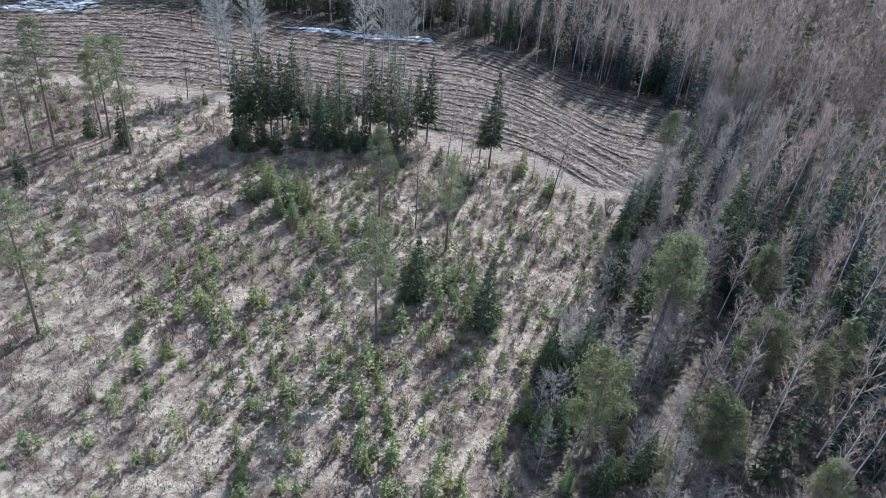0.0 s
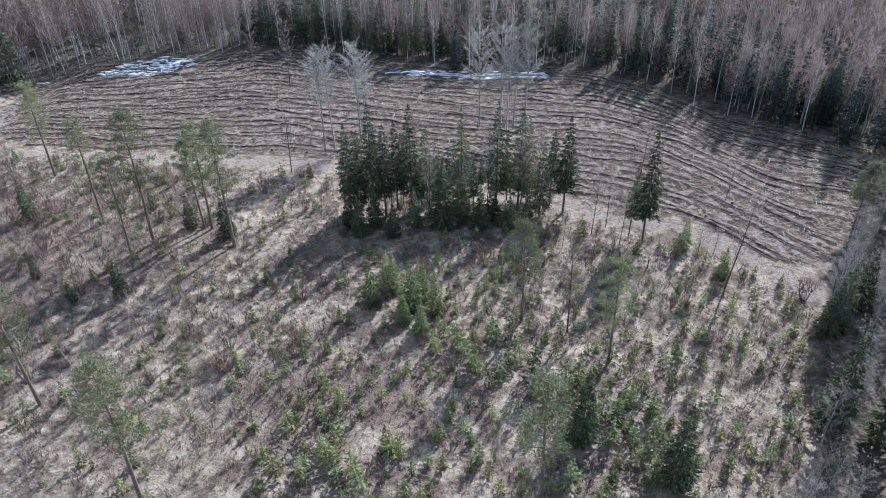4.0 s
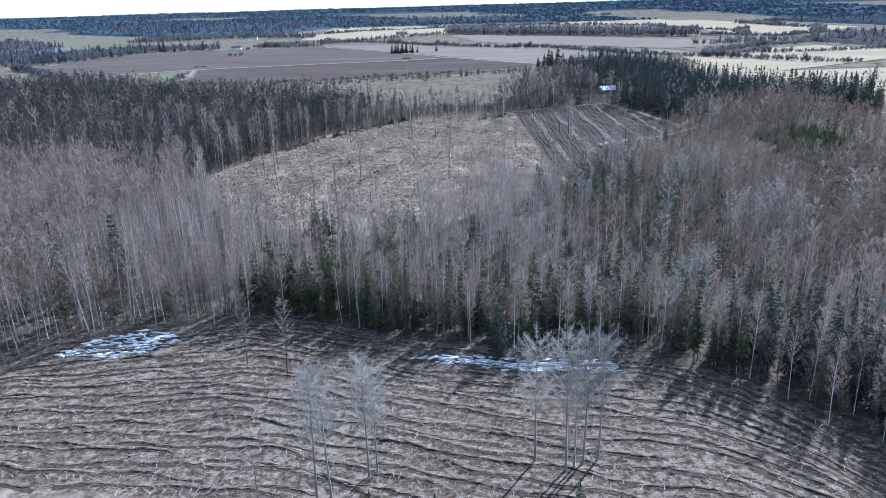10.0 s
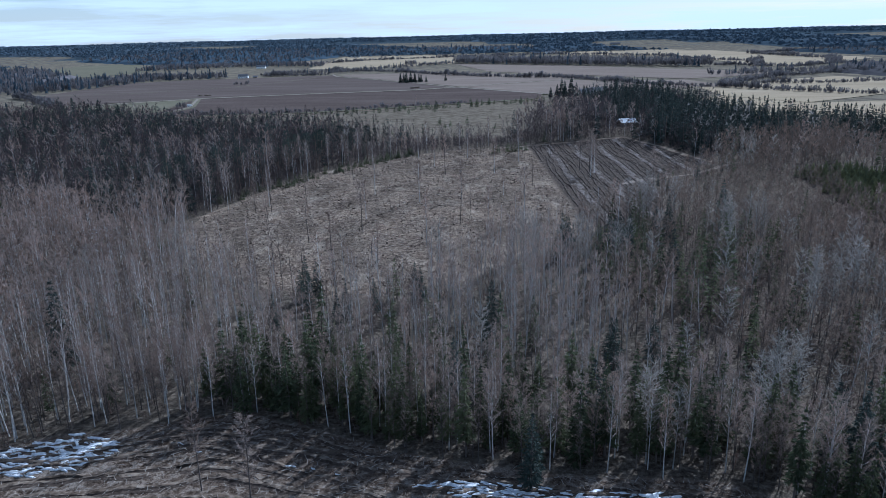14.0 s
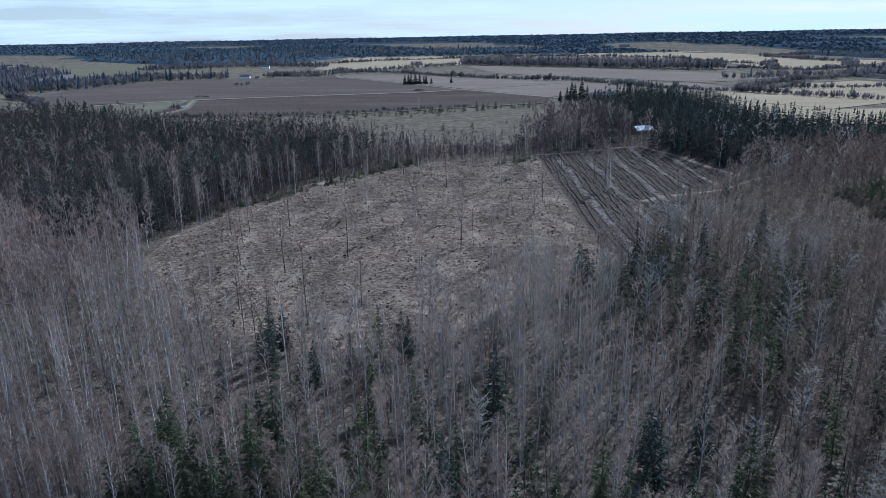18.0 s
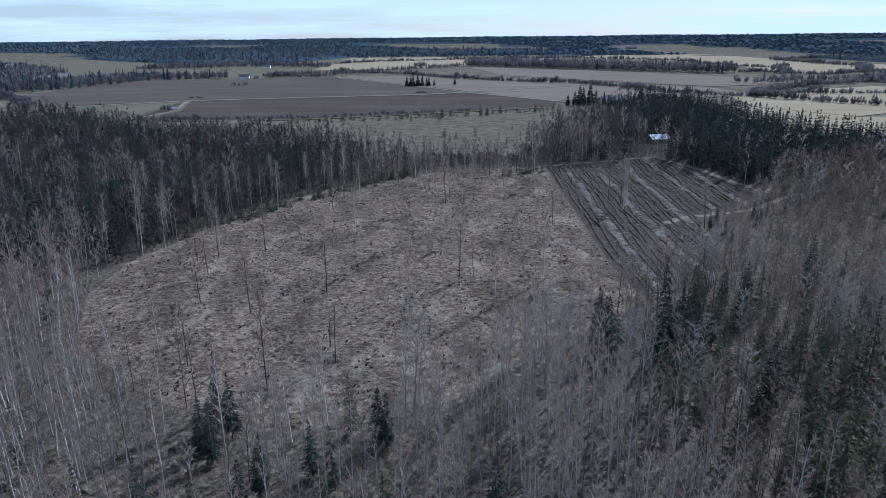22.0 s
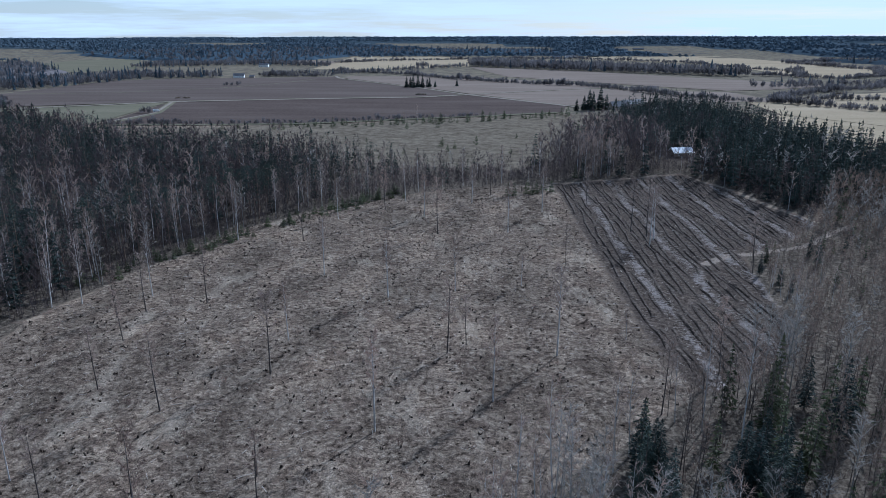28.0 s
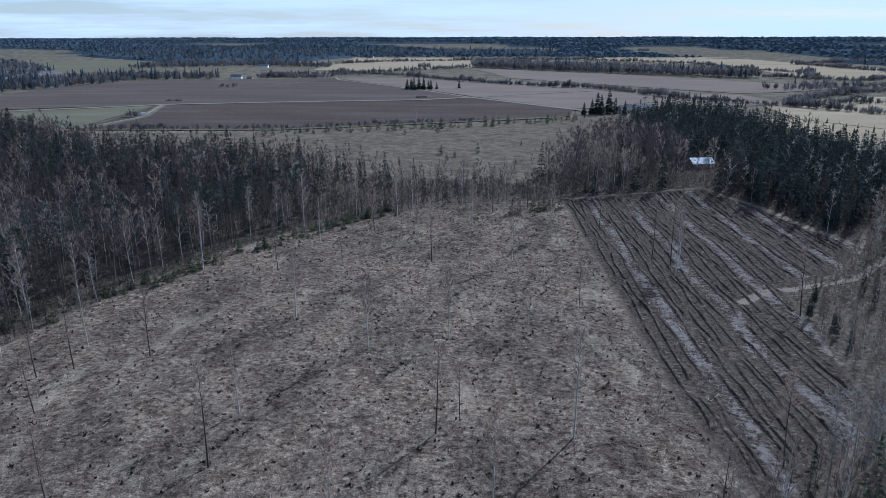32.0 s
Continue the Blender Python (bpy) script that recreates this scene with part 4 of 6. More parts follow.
for x, y, h in ((35.4, 408.9, 13.2), (64.3, 450.7, 21.3), (68.1, 444.1, 22.3), (66.6, 433.8, 21.3), (88.7, 404.3, 19.2), (54.9, 336.2, 16.8), (20.5, 390.3, 9.6), (-35.8, 279.6, 20.7), (-55.1, 291.2, 14.8), (-42.7, 271.9, 15.8), (-64, 298.4, 14.8),
                (-18.6, 501.2, 18.2), (17.8, 512.2, 19.2), (9.3, 496, 17.2), (31.9, 517.9, 20.2), (69.8, 440.9, 20.3), (-49.1, 439.2, 15.2), (55, 487.4, 16.2), (-9.5, 473.6, 17.3), (-42, 468.8, 16.3), (-70.3, 350.1, 12.9), (-24.7, 291, 13.8)):
    (LONE_BIRCH if RNG.random() < 0.45 else LONE_SHADED).plant(x, y, h, RNG, float(RNG.normal(0, 0.3)))

for x, y, h in ((-92.5, 375.5, 20), (-86.6, 425.9, 21), (-71.2, 438.4, 22), (-105, 389, 21), (-98.3, 371.9, 20), (-79, 429, 20), (-124, 438, 22), (-95, 412, 19), (-101, 400, 20), (-66, 470, 20), (-52, 490, 21), (-35, 505, 19),
                (-14, 519, 20), (6, 530, 18), (24, 536, 19), (-109, 372, 18), (-113, 380, 20), (-88, 441, 20), (-78, 456, 21), (-60, 482, 19)):
    BIRCH.plant(x, y, h, RNG, label="tall bare white-stemmed birch at the clearing's edge")
for x, y, h in ((-83, 452, 20), (-76, 462, 21), (-70, 478, 20), (-62, 492, 21), (-48, 501, 20), (-92, 432, 20), (-110, 415, 19), (-56, 500, 19), (-100, 425, 20), (-118, 400, 20)):
    DARK_PINE.plant(x, y, h, RNG)

for x, y in ((-294.9, 710), (-267.9, 680), (-254.7, 598.8), (-245.4, 597.9), (-212.8, 642.3), (-192.6, 608.9), (-154.6, 574.1), (-148.8, 573.6), (-136.4, 553), (-159.8, 555), (-205.1, 610.1), (-130.2, 571.9), (-259.5, 574.8), (-212, 499), (-121.3, 412.7), (-118.8, 400), (-122.9, 400.3), (-128, 409)):
    DARK_SPRUCE.plant(x, y, float(RNG.uniform(18, 21)), RNG, wide=1.15, shape=int(RNG.integers(0, 3)), label="tall dark spruce above a mixed wood")
for x, y in ((-90.9, 488.4), (-82, 469.6), (-77, 474.5), (-73.4, 487.1), (-70.8, 488.8), (-102.5, 511.7), (-71.6, 467.2)):
    DARK_PINE.plant(x, y, 20.0, RNG)

crng = np.random.default_rng(77)
for x, y in zip(*scatter([(60, 176), (58, 160), (64, 146), (70, 132), (78, 128), (84, 150), (76, 172), (66, 182)], 5.2, crng)):
    DARK_SPRUCE.plant(float(x), float(y), float(crng.uniform(12, 17)), crng, wide=1.0, shape=int(crng.integers(0, 4)), label="dark spruce in the corner of the wood")

for x, y, h in ((114.1, 423.7, 7), (110.9, 412.1, 8.5), (90.9, 391.6, 6.5), (89.8, 402.3, 7), (91.2, 385.6, 6), (127.8, 428.4, 6.5), (95.6, 411.9, 6), (112.4, 420.5, 6), (93, 397, 5)):
    DARK_SPRUCE.plant(x, y, h, RNG, wide=1.15, label="half-grown dark spruce beside the side track")

# ---- the woods ----
EDGE_SPRUCE = Kind("spruce_tree", [spruce_shape(RNG, 12, w, 20, 6, f, 14, 0.62, 0.52, 0.5, 6) for w, f in ((1.8, 0.06), (1.9, 0.16), (1.5, 0.26), (1.6, 0.2), (1.8, 0.1))], M_SPRUCEBARK, M_SPRUCE,
                   "green spruce among leafless trees at the wood's edge", "spruces at the wood's edge")
FINE_BIRCH = [bare_shape(RNG, 16, 0.38, 1.5, 14, 290, 0.068, 0.8, 1.6, 0.0068, 4, droop=0.5, rings=4, spread=0.45) for _ in range(6)]
FINE_ALDER = [bare_shape(RNG, 14, 0.24, 1.6, 14, 290, 0.07, 0.78, 1.35, 0.0056, 4, droop=0.4, rings=4, spread=0.5) for _ in range(6)]
FINE_ASPEN = [bare_shape(RNG, 17, 0.36, 2.3, 24, 520, 0.06, 0.9, 0.9, 0.0075, 4, rings=4, stout=0.0038, spread=0.65) for _ in range(5)]
MID_BIRCH = [bare_shape(RNG, 16, 0.34, 1.7, 10, 190, 0.105, 1.15, 1.6, 0.0066, 3, droop=0.4, rings=3, spread=0.5) for _ in range(5)]
MID_ALDER = [bare_shape(RNG, 14, 0.22, 1.7, 10, 190, 0.105, 1.25, 1.5, 0.005, 3, droop=0.3, rings=3, spread=0.5) for _ in range(5)]
MID_ASPEN = [bare_shape(RNG, 17, 0.34, 2.4, 16, 150, 0.17, 1.1, 0.8, 0.006, 3, rings=3, stout=0.003, spread=0.6) for _ in range(5)]
MID_SPRUCE = [spruce_shape(RNG, 15, 2.1, 16, 6, 0.08, 5, 1.05, 0.6, 0.45) for _ in range(5)]
FAR_BIRCH = [bare_shape(RNG, 15, 0.2, 1.9, 7, 84, 0.2, 1.7, 1.5, 0.0045, 3, rings=3, spread=0.55) for _ in range(5)]
FAR_ASPEN = [bare_shape(RNG, 15, 0.2, 2.1, 7, 84, 0.2, 1.6, 1.2, 0.0045, 3, rings=3, spread=0.6) for _ in range(4)]
FAR_SPRUCE = [spruce_shape(RNG, 16, 2.4, 13, 5, 0.05, 3, 1.45, 0.62, 0.4) for _ in range(5)]
FAR_PINE = [pine_shape(RNG, 16, 0.5, 2.3, 12, 16, size=0.9, blade=0.8) for _ in range(4)]


def blob(x, y, cx, cy, rx, ry):
    return np.exp(-((x - cx) / rx) ** 2 - ((y - cy) / ry) ** 2)


# stands of pale aspen in the near wood: middle and half-widths
ASPEN_STANDS = ((47, 195, 9, 9), (26, 194, 7, 8), (86, 243, 14, 11), (81, 290, 9, 11), (146, 452, 14, 20), (22, 284, 8, 8), (43, 276, 7, 7), (65, 322, 6, 9), (30, 262, 8, 7), (-15.3, 277.7, 10, 7))


def pick_near(x, y, rng):
    """Which tree grows where in the near wood: 0 birch, 1 alder, 2 aspen, 3 spruce."""
    edge = distance(FOREST_EDGE, x, y)
    p_spruce = np.where(y > 237, 0.02, 0.05) + 0.55 * np.exp(-(edge / 24) ** 2) * np.clip((52 - np.abs(x)) / 12, 0, 1) + 0.10 * np.exp(-(edge / 9) ** 2) * (x > 42)
    p_spruce += 0.7 * blob(x, y, 41.6, 282.2, 5.8, 6.9) + 0.5 * blob(x, y, 65.4, 297.7, 22, 22) + 0.22 * blob(x, y, 58, 258, 22, 26) + 0.5 * blob(x, y, 27.9, 281.9, 3.9, 4.6) + 0.3 * blob(x, y, 66, 62, 24, 40)
    p_aspen = 0.02 + 0.6 * np.clip(sum(blob(x, y, *at) for at in ASPEN_STANDS), 0, 1)
    wave = np.sin(x * 0.05 + 1.2 * np.sin(y * 0.04)) * np.sin(y * 0.06 + 0.5)
    u = rng.random(len(x))
    kind = np.where(rng.random(len(x)) < 0.55 + 0.35 * wave - 0.6 * np.clip((x - 28) / 15, 0, 1) * np.clip((y - 200) / 15, 0, 1) + 0.3 * np.clip((30 - x) / 12, 0, 1) * np.clip((y - 215) / 15, 0, 1), 0, 1)
    kind = np.where(u > 1 - p_aspen, 2, kind)
    return np.where(u < p_spruce, 3, kind)


def seen_near(x, y):
    return (x < 0.95 * y + 28) & (x > -0.8 * y - 5) & (x < 215)


GREEN_PATCH = [(143, 327.8), (180.1, 332.1), (187.9, 422), (158.2, 418.9)]


def build_near_wood():
    rng = np.random.default_rng(21)
    x, y = scatter(WOOD_NEAR, 3.6, rng, only=seen_near)
    thin = rng.random(len(x)) < np.where(x > 130, 0.7, 0.93) - 0.15 * blob(x, y, 48.8, 50.3, 36.9, 51.2) - 0.4 * np.exp(-(distance(CUT_LOW, x, y) / 14) ** 2)
    gap = (blob(x, y, 34.1, 187.3, 6.8, 8.8) + 0.85 * blob(x, y, 58, 166, 11, 18) + blob(x, y, 86.6, 68.9, 8.4, 14) + 0.7 * blob(x, y, -118.1, 344.2, 20.5, 13.5) + 1.0 * inside(GREEN_PATCH, x, y)) > rng.random(len(x))
    for sx, sy, _ in ABOVE:
        gap |= (np.abs(x - sx) < 3.2) & (y - sy > -11) & (y - sy < 3)
    x, y = x[thin & ~gap], y[thin & ~gap]
    bx, by = scatter(WOOD_NEAR, 2.5, rng, only=lambda a, b: (distance(FOREST_EDGE, a, b) < 12) & (a > -110) & (b > 122) & (np.sin(a * 1.7 + b * 2.3) < 0.75))
    kind = np.r_[pick_near(x, y, rng), np.where(rng.random(len(bx)) < np.where(distance(FOREST_EDGE, bx, by) < 3.5, 0.12, np.where((bx > 45) | (bx < -45), 0.06, 0.46)), 3, np.where(rng.random(len(bx)) < 0.35, 0, 1))]
    x, y = np.r_[x, bx], np.r_[y, by]
    near = ((np.abs(x - 5) < 75) & (y < 240)) | ((x < 88) & (y < 132))
    single = np.zeros(len(x), bool)
    beside = (y < 128) & (kind < 3) & near
    ids = np.flatnonzero(beside)
    ids = ids[np.argsort(distance(RIGHT_EDGE, x[ids], y[ids]))][:130]
    for i in ids:
        GREY.plant(float(x[i]), float(y[i]), float(rng.uniform(6, 12)), rng)
    single[ids] = True
    for k, (what, most, lo, hi) in enumerate(((BIRCH, 220, 13, 18), (DARK_BIRCH, 220, 9, 15), (WOOD_ASPEN, 150, 14, 19), (EDGE_SPRUCE, 130, 8, 16.5))):
        ids = np.flatnonzero((kind == k) & near & ~single)
        ids = ids[np.argsort(distance(FOREST_EDGE + RIGHT_EDGE, x[ids], y[ids]))][:most]
        for i in ids:
            what.plant(float(x[i]), float(y[i]), float(rng.uniform(lo, hi) ), rng)
        single[ids] = True
    edge = distance(FOREST_EDGE, x, y)
    low = 1 - 0.5 * np.clip(blob(x, y, 111.8, 383.2, 35.3, 72.1) * 1.5, 0, 1)
    size = np.clip(0.95 - 0.006 * edge, 0.8, 0.95) * low
    for k, (name, shapes, bark, leaf, label) in enumerate((
        ("birch_wood", MID_BIRCH, M_BIRCH, M_BTWIG, "wood of leafless birches with white stems and purplish twigs"),
        ("alder_wood", MID_ALDER, M_DARKBARK, M_NTWIG, "leafless brown alder wood"),
        ("aspen_wood", MID_ASPEN, M_ASPEN, M_ATWIG, "pale grey leafless aspens among the birches"),
        ("spruce_wood", MID_SPRUCE, M_SPRUCEBARK, M_SPRUCE, "dark spruces scattered through the leafless wood"))):
        wing = (x > 110) | (x < -92)
        close = (np.abs(x + 2) < 92) & (y > 190) & (y < 344)
        for which, some in ((~close & ~wing, shapes), (wing, (FAR_BIRCH, FAR_BIRCH, FAR_ASPEN, FAR_SPRUCE)[k]), (close & ~wing, (FINE_BIRCH, FINE_ALDER, FINE_ASPEN, MID_SPRUCE)[k])):
            ids = np.flatnonzero((kind == k) & ~single & which)
            sc = size[ids] if k == 3 else low[ids]
            tagged(new(name, wood_mesh(name, some, [bark, leaf], x[ids], y[ids], sc, rng, 0.35 if k == 3 else 0.2)), label, "wood", kind="stuff")
    bx, by = scatter(WOOD_NEAR, 5.0, rng, only=lambda a, b: seen_near(a, b) & (b < 346) & (a < 140))
    shapes = [bush_shape(rng, 12, 2.4, 1.1) for _ in range(4)]
    tagged(new("undergrowth", wood_mesh("undergrowth", shapes, [M_BRUSH, M_BRUSH], bx, by, 1.0, rng, 0.4)), "bare brown undergrowth below the trees", "undergrowth", kind="stuff")


def build_far_wood(poly, spacing, spruce, pine, aspen, rng, only=None, high=lambda x, y: 1.0 + 0 * x):
    x, y = scatter(poly, spacing, rng, only=only)
    wave = 0.5 + 0.5 * np.sin(x * 0.035 + 1.5 * np.sin(y * 0.03)) * np.sin(y * 0.045 + 1.0)
    u = rng.random(len(x))
    share = spruce(x, y) if callable(spruce) else spruce * 2 * wave
    kind = np.where(u < share, 0, np.where(u < share + pine, 1, np.where(u < share + pine + aspen * 2 * (1 - wave), 2, np.where(rng.random(len(x)) < 0.78, 3, 4))))
    close = (y < 490) | (np.hypot(x, y - 250) < 250)
    # the dark leafless trees carry the wood's own shade in their twig colour
    for k, (far, near, mats, what) in enumerate(((FAR_SPRUCE, MID_SPRUCE, [M_SPRUCEBARK, M_HAZENEEDLE], "spruce_wood"), (FAR_PINE, FAR_PINE, [M_PINEBARK, M_HAZENEEDLE], "pine_wood"),
                                                 (FAR_ASPEN, MID_ASPEN, [M_ASPEN, M_ATWIG], "aspen_wood"), (FAR_BIRCH, MID_ALDER, [M_DARKBARK, M_SHADETWIG], "alder_wood"), (FAR_BIRCH, MID_BIRCH, [M_BIRCH, M_BTWIG], "birch_wood"))):
        for shapes, some in ((far, ~close), (near, close)):
            ids = np.flatnonzero((kind == k) & some)
            if not len(ids):
                continue
            tagged(new(what, wood_mesh(what, shapes, mats, x[ids], y[ids], high(x[ids], y[ids]) * (0.98 if k == 0 else 1.05), rng, 0.32)),
                   {"spruce_wood": "dark green spruces of a mixed wood", "pine_wood": "pines of a mixed wood", "aspen_wood": "pale grey leafless trees of a mixed wood",
                    "alder_wood": "leafless trees of a mixed wood with shade-dark purplish twigs", "birch_wood": "brown leafless white-stemmed birches of a mixed wood"}[what], "wood", kind="stuff")


build_near_wood()
px, py = scatter(GREEN_PATCH, 3.4, RNG)
tagged(new("young_pines", wood_mesh("young_pines", [far_spruce(RNG, 6, 2.0, 6, 5) for _ in range(4)], [M_PINEBARK, M_PINE], px, py, 1.0, RNG, 0.3)), "dense patch of young green pines in the wood", "wood", kind="stuff")
WRNG = np.random.default_rng(31)
build_far_wood(WOOD_LEFT, 4.15, lambda x, y: (1 - 0.85 * np.exp(-(distance(CUT_LEFT, x, y) / 10) ** 2)) * (0.45 + 1.1 * np.clip(np.sin(x * 0.07 + 1.3 * np.sin(y * 0.05)) * np.sin(y * 0.06 + 0.8), 0, 1)) * (0.2 + 0.45 * blob(x, y, -225, 640, 110, 75) + 0.3 * blob(x, y, -140, 560, 70, 35) + 0.4 * blob(x, y, -125, 405, 25, 30)) * (y < 745), 0.1, 0.02, WRNG, only=lambda x, y: (x > -0.75 * (y - 40)) & (np.sin(x * 0.9 + y * 1.7) < 1.0 - 0.9 * np.clip((x + 70) / 60, 0, 1)), high=lambda x, y: 1.0 - 0.45 * np.clip((x + 100) / 80, 0, 1))
build_far_wood(WOOD_RIGHT, 4.7, lambda x, y: 0.04 + 0.86 * np.clip((x - 116 + 0.14 * (y - 560)) / 20, 0, 1) * (1 - 0.55 * np.exp(-(distance(STRIP_RIGHT, x, y) / 9) ** 2)), 0.03, 0.03, WRNG,
               only=lambda x, y: (x < 0.62 * y + 5) & (np.hypot((x - 126) / 1.3, y - 591) > 8) & ((np.abs(x - 122) > 9) | (y < 566) | (y > 596)) & (np.hypot(x - 82, y - 580) > 7))


# understory added in the shade-dark twig colour to deepen the floor below the trees
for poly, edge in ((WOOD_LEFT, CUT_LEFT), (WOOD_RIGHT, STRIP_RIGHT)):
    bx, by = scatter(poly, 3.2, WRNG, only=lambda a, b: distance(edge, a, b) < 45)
    tagged(new("undergrowth", wood_mesh("undergrowth", [bush_shape(WRNG, 14, 4.0, 1.7) for _ in range(4)], [M_SHADETWIG, M_SHADETWIG], bx, by, 1.0, WRNG, 0.35)), "bare undergrowth coloured shade-dark below tall trees", "undergrowth", kind="stuff")


# ---- planting: saplings, brush and tufts of dry grass ----
PLANTING = [(-89.7, 33.2), (-99, 76.8), (-92.1, 155.9), (-76.8, 141.1), (-49, 135.1), (-19.9, 128), (4.9, 116.8), (26, 107.3), (41.7, 95.8), (46.6, 87.1), (44.3, 78.8), (38.7, 68.8), (33.9, 57.9), (25.8, 53), (20, 45.1), (19.1, 38.8), (25.5, 22)]


def build_planting():
    rng = np.random.default_rng(41)
    shapes = [spruce_shape(rng, 2.5, w, 9, 6, 0.0, 6, 0.38, 0.52, 0.45) for w in (0.75, 0.9, 1.05, 0.8, 0.95, 0.7)]
    meshes = []
    for s in shapes:
        v, f, m = s.arrays()
        meshes.append(add_mesh("spruce_sapling", v, f, [M_SPRUCEBARK, M_SAPLING], m))
    x, y = scatter(PLANTING, 2.35, rng)
    dense = 0.27 + 0.6 * blob(x, y, 9.8, 62, 28.7, 48.2) + 0.3 * blob(x, y, 27.5, 97.5, 19.6, 17.6) + 0.25 * blob(x, y, -15.9, 47, 23, 20.9)
    dense *= 1 - 0.6 * blob(x, y, -9.5, 114.3, 20.9, 14.1)
    dense *= 0.5 + 1.0 * (np.sin(x * 0.33 + 1.9 * np.sin(y * 0.21)) * np.sin(y * 0.29 + 1.1 * np.sin(x * 0.17)) > -0.15)
    keep = rng.random(len(x)) < dense
    x, y = x[keep], y[keep]
    order = np.argsort(np.hypot(x - 3, y - 62))
    for i in order[:300]:
        ob = new("spruce_sapling", meshes[int(rng.integers(0, 6))])
        sc = rng.uniform(0.6, 1.2) * (1 + 0.45 * (np.sin(x[i] * 0.21 + 1.7 * np.sin(y[i] * 0.16)) > 0.35))
        ob.matrix_basis = Matrix.LocRotScale((x[i], y[i], float(land(x[i], y[i])) - 0.05), Euler((0, 0, rng.uniform(0, 6.28))), (sc, sc, sc * rng.uniform(0.9, 1.25)))
        tagged(ob, "small green spruce sapling in dry grass", "sapling", "saplings of the planting")
    rest = order[300:]
    tagged(new("sapling_rows", wood_mesh("sapling_rows", shapes, [M_SPRUCEBARK, M_SAPLING], x[rest], y[rest], 0.86, rng, 0.4, 0.05)), "rows of small green spruce saplings", "saplings", kind="stuff")
    bx, by = scatter(PLANTING, 1.9, rng)
    keep = rng.random(len(bx)) < 0.45 + 0.5 * (np.sin(bx * 0.13 + 1.4 * np.sin(by * 0.11)) * np.sin(by * 0.15) > 0.15) + 0.35 * blob(bx, by, -63.8, 114.7, 25.1, 44)
    bushes = [bush_shape(rng, 14, 1.25, 0.95) for _ in range(6)]
    tagged(new("bare_brush", wood_mesh("bare_brush", bushes, [M_BRUSH, M_BRUSH], bx[keep], by[keep], 1.0, rng, 0.45)), "low bare reddish brown brush in the grass", "brush", kind="stuff")
    shrubs = []
    for _ in range(5):
        v, f, m = bush_shape(rng, 46, 2.3, 1.5).arrays()
        shrubs.append(add_mesh("bare_shrub", v, f, [M_BRUSH], m))
    sx, sy = scatter(PLANTING, 4.2, rng)
    want = 0.12 + 0.5 * blob(sx, sy, -43.7, 90.7, 21.3, 28.3) + 0.35 * blob(sx, sy, 4.2, 93.6, 23, 12.8) + 0.6 * blob(sx, sy, -66, 118, 26, 22)
    for i in np.flatnonzero(rng.random(len(sx)) < want)[:230]:
        ob = new("bare_shrub", shrubs[int(rng.integers(0, 5))])
        k = rng.uniform(0.5, 1.3)
        ob.matrix_basis = Matrix.LocRotScale((sx[i], sy[i], float(land(sx[i], sy[i])) - 0.05), Euler((0, 0, rng.uniform(0, 6.28))), (k, k, k * rng.uniform(0.8, 1.2)))
        tagged(ob, "leafless grey brown shrub in dry grass", "shrub", "shrubs of the planting")
    gx, gy = scatter(PLANTING, 1.0, rng, only=lambda a, b: distance(TRACK, a, b) > 2.2)
    tufts = [tuft_shape(rng, 4, 0.34, 0.42, 0.15) for _ in range(6)]
    tagged(new("dry_grass", wood_mesh("dry_grass", tufts, [M_TUFT, M_TUFT], gx, gy, 1.0, rng, 0.4, 0.03)), "tufts of pale dry grass", "grass", kind="stuff")
    cx, cy = scatter(CUT, 1.45, rng)
    low = [tuft_shape(rng, 5, 0.3, 0.45, 0.12) for _ in range(5)]
    keep = rng.random(len(cx)) < 0.62
    tagged(new("dry_grass", wood_mesh("dry_grass", low, [M_GTWIG, M_GTWIG], cx[keep], cy[keep], 1.0, rng, 0.45, 0.03)), "grey dry grass and heather on the felled clearing", "grass", kind="stuff")
    dx, dy = scatter(CUT, 1.7, rng)
    clump = [tuft_shape(rng, 6, 0.4, 0.5, 0.28) for _ in range(5)]
    keep = rng.random(len(dx)) < 0.25 + 0.3 * np.sin(dx * 0.35 + 2 * np.sin(dy * 0.2)) * np.sin(dy * 0.31)
    tagged(new("heather", wood_mesh("heather", clump, [M_HEATHER, M_HEATHER], dx[keep], dy[keep], 1.0, rng, 0.5, 0.03)), "dark clumps of heather on the felled clearing", "heather", kind="stuff")
    hx, hy = scatter(CUT, 6.5, rng)
    keep = rng.random(len(hx)) < 0.35
    tagged(new("bare_brush", wood_mesh("bare_brush", bushes, [M_BRUSH, M_BRUSH], hx[keep], hy[keep], 0.8, rng, 0.5)), "low bare brush on the felled clearing", "brush", kind="stuff")


build_planting()


# ---- felling waste: sticks, stumps ----
def stick_shapes(rng):
    out = []
    for _ in range(6):
        s = Shape()
        a = Vector((-0.5, 0, 0.12))
        b = Vector((0.5, rng.normal(0, 0.06), 0.12 + rng.uniform(0, 0.12)))
        s.limb(a, b, 0.032, 0)
        for _ in range(int(rng.integers(0, 3))):
            q = a.lerp(b, rng.uniform(0.3, 0.8))
            s.limb(q, q + Vector((rng.uniform(0.1, 0.25), rng.choice((-1, 1)) * rng.uniform(0.08, 0.2), 0.05)), 0.025, 0)
        out.append(s)
    return out


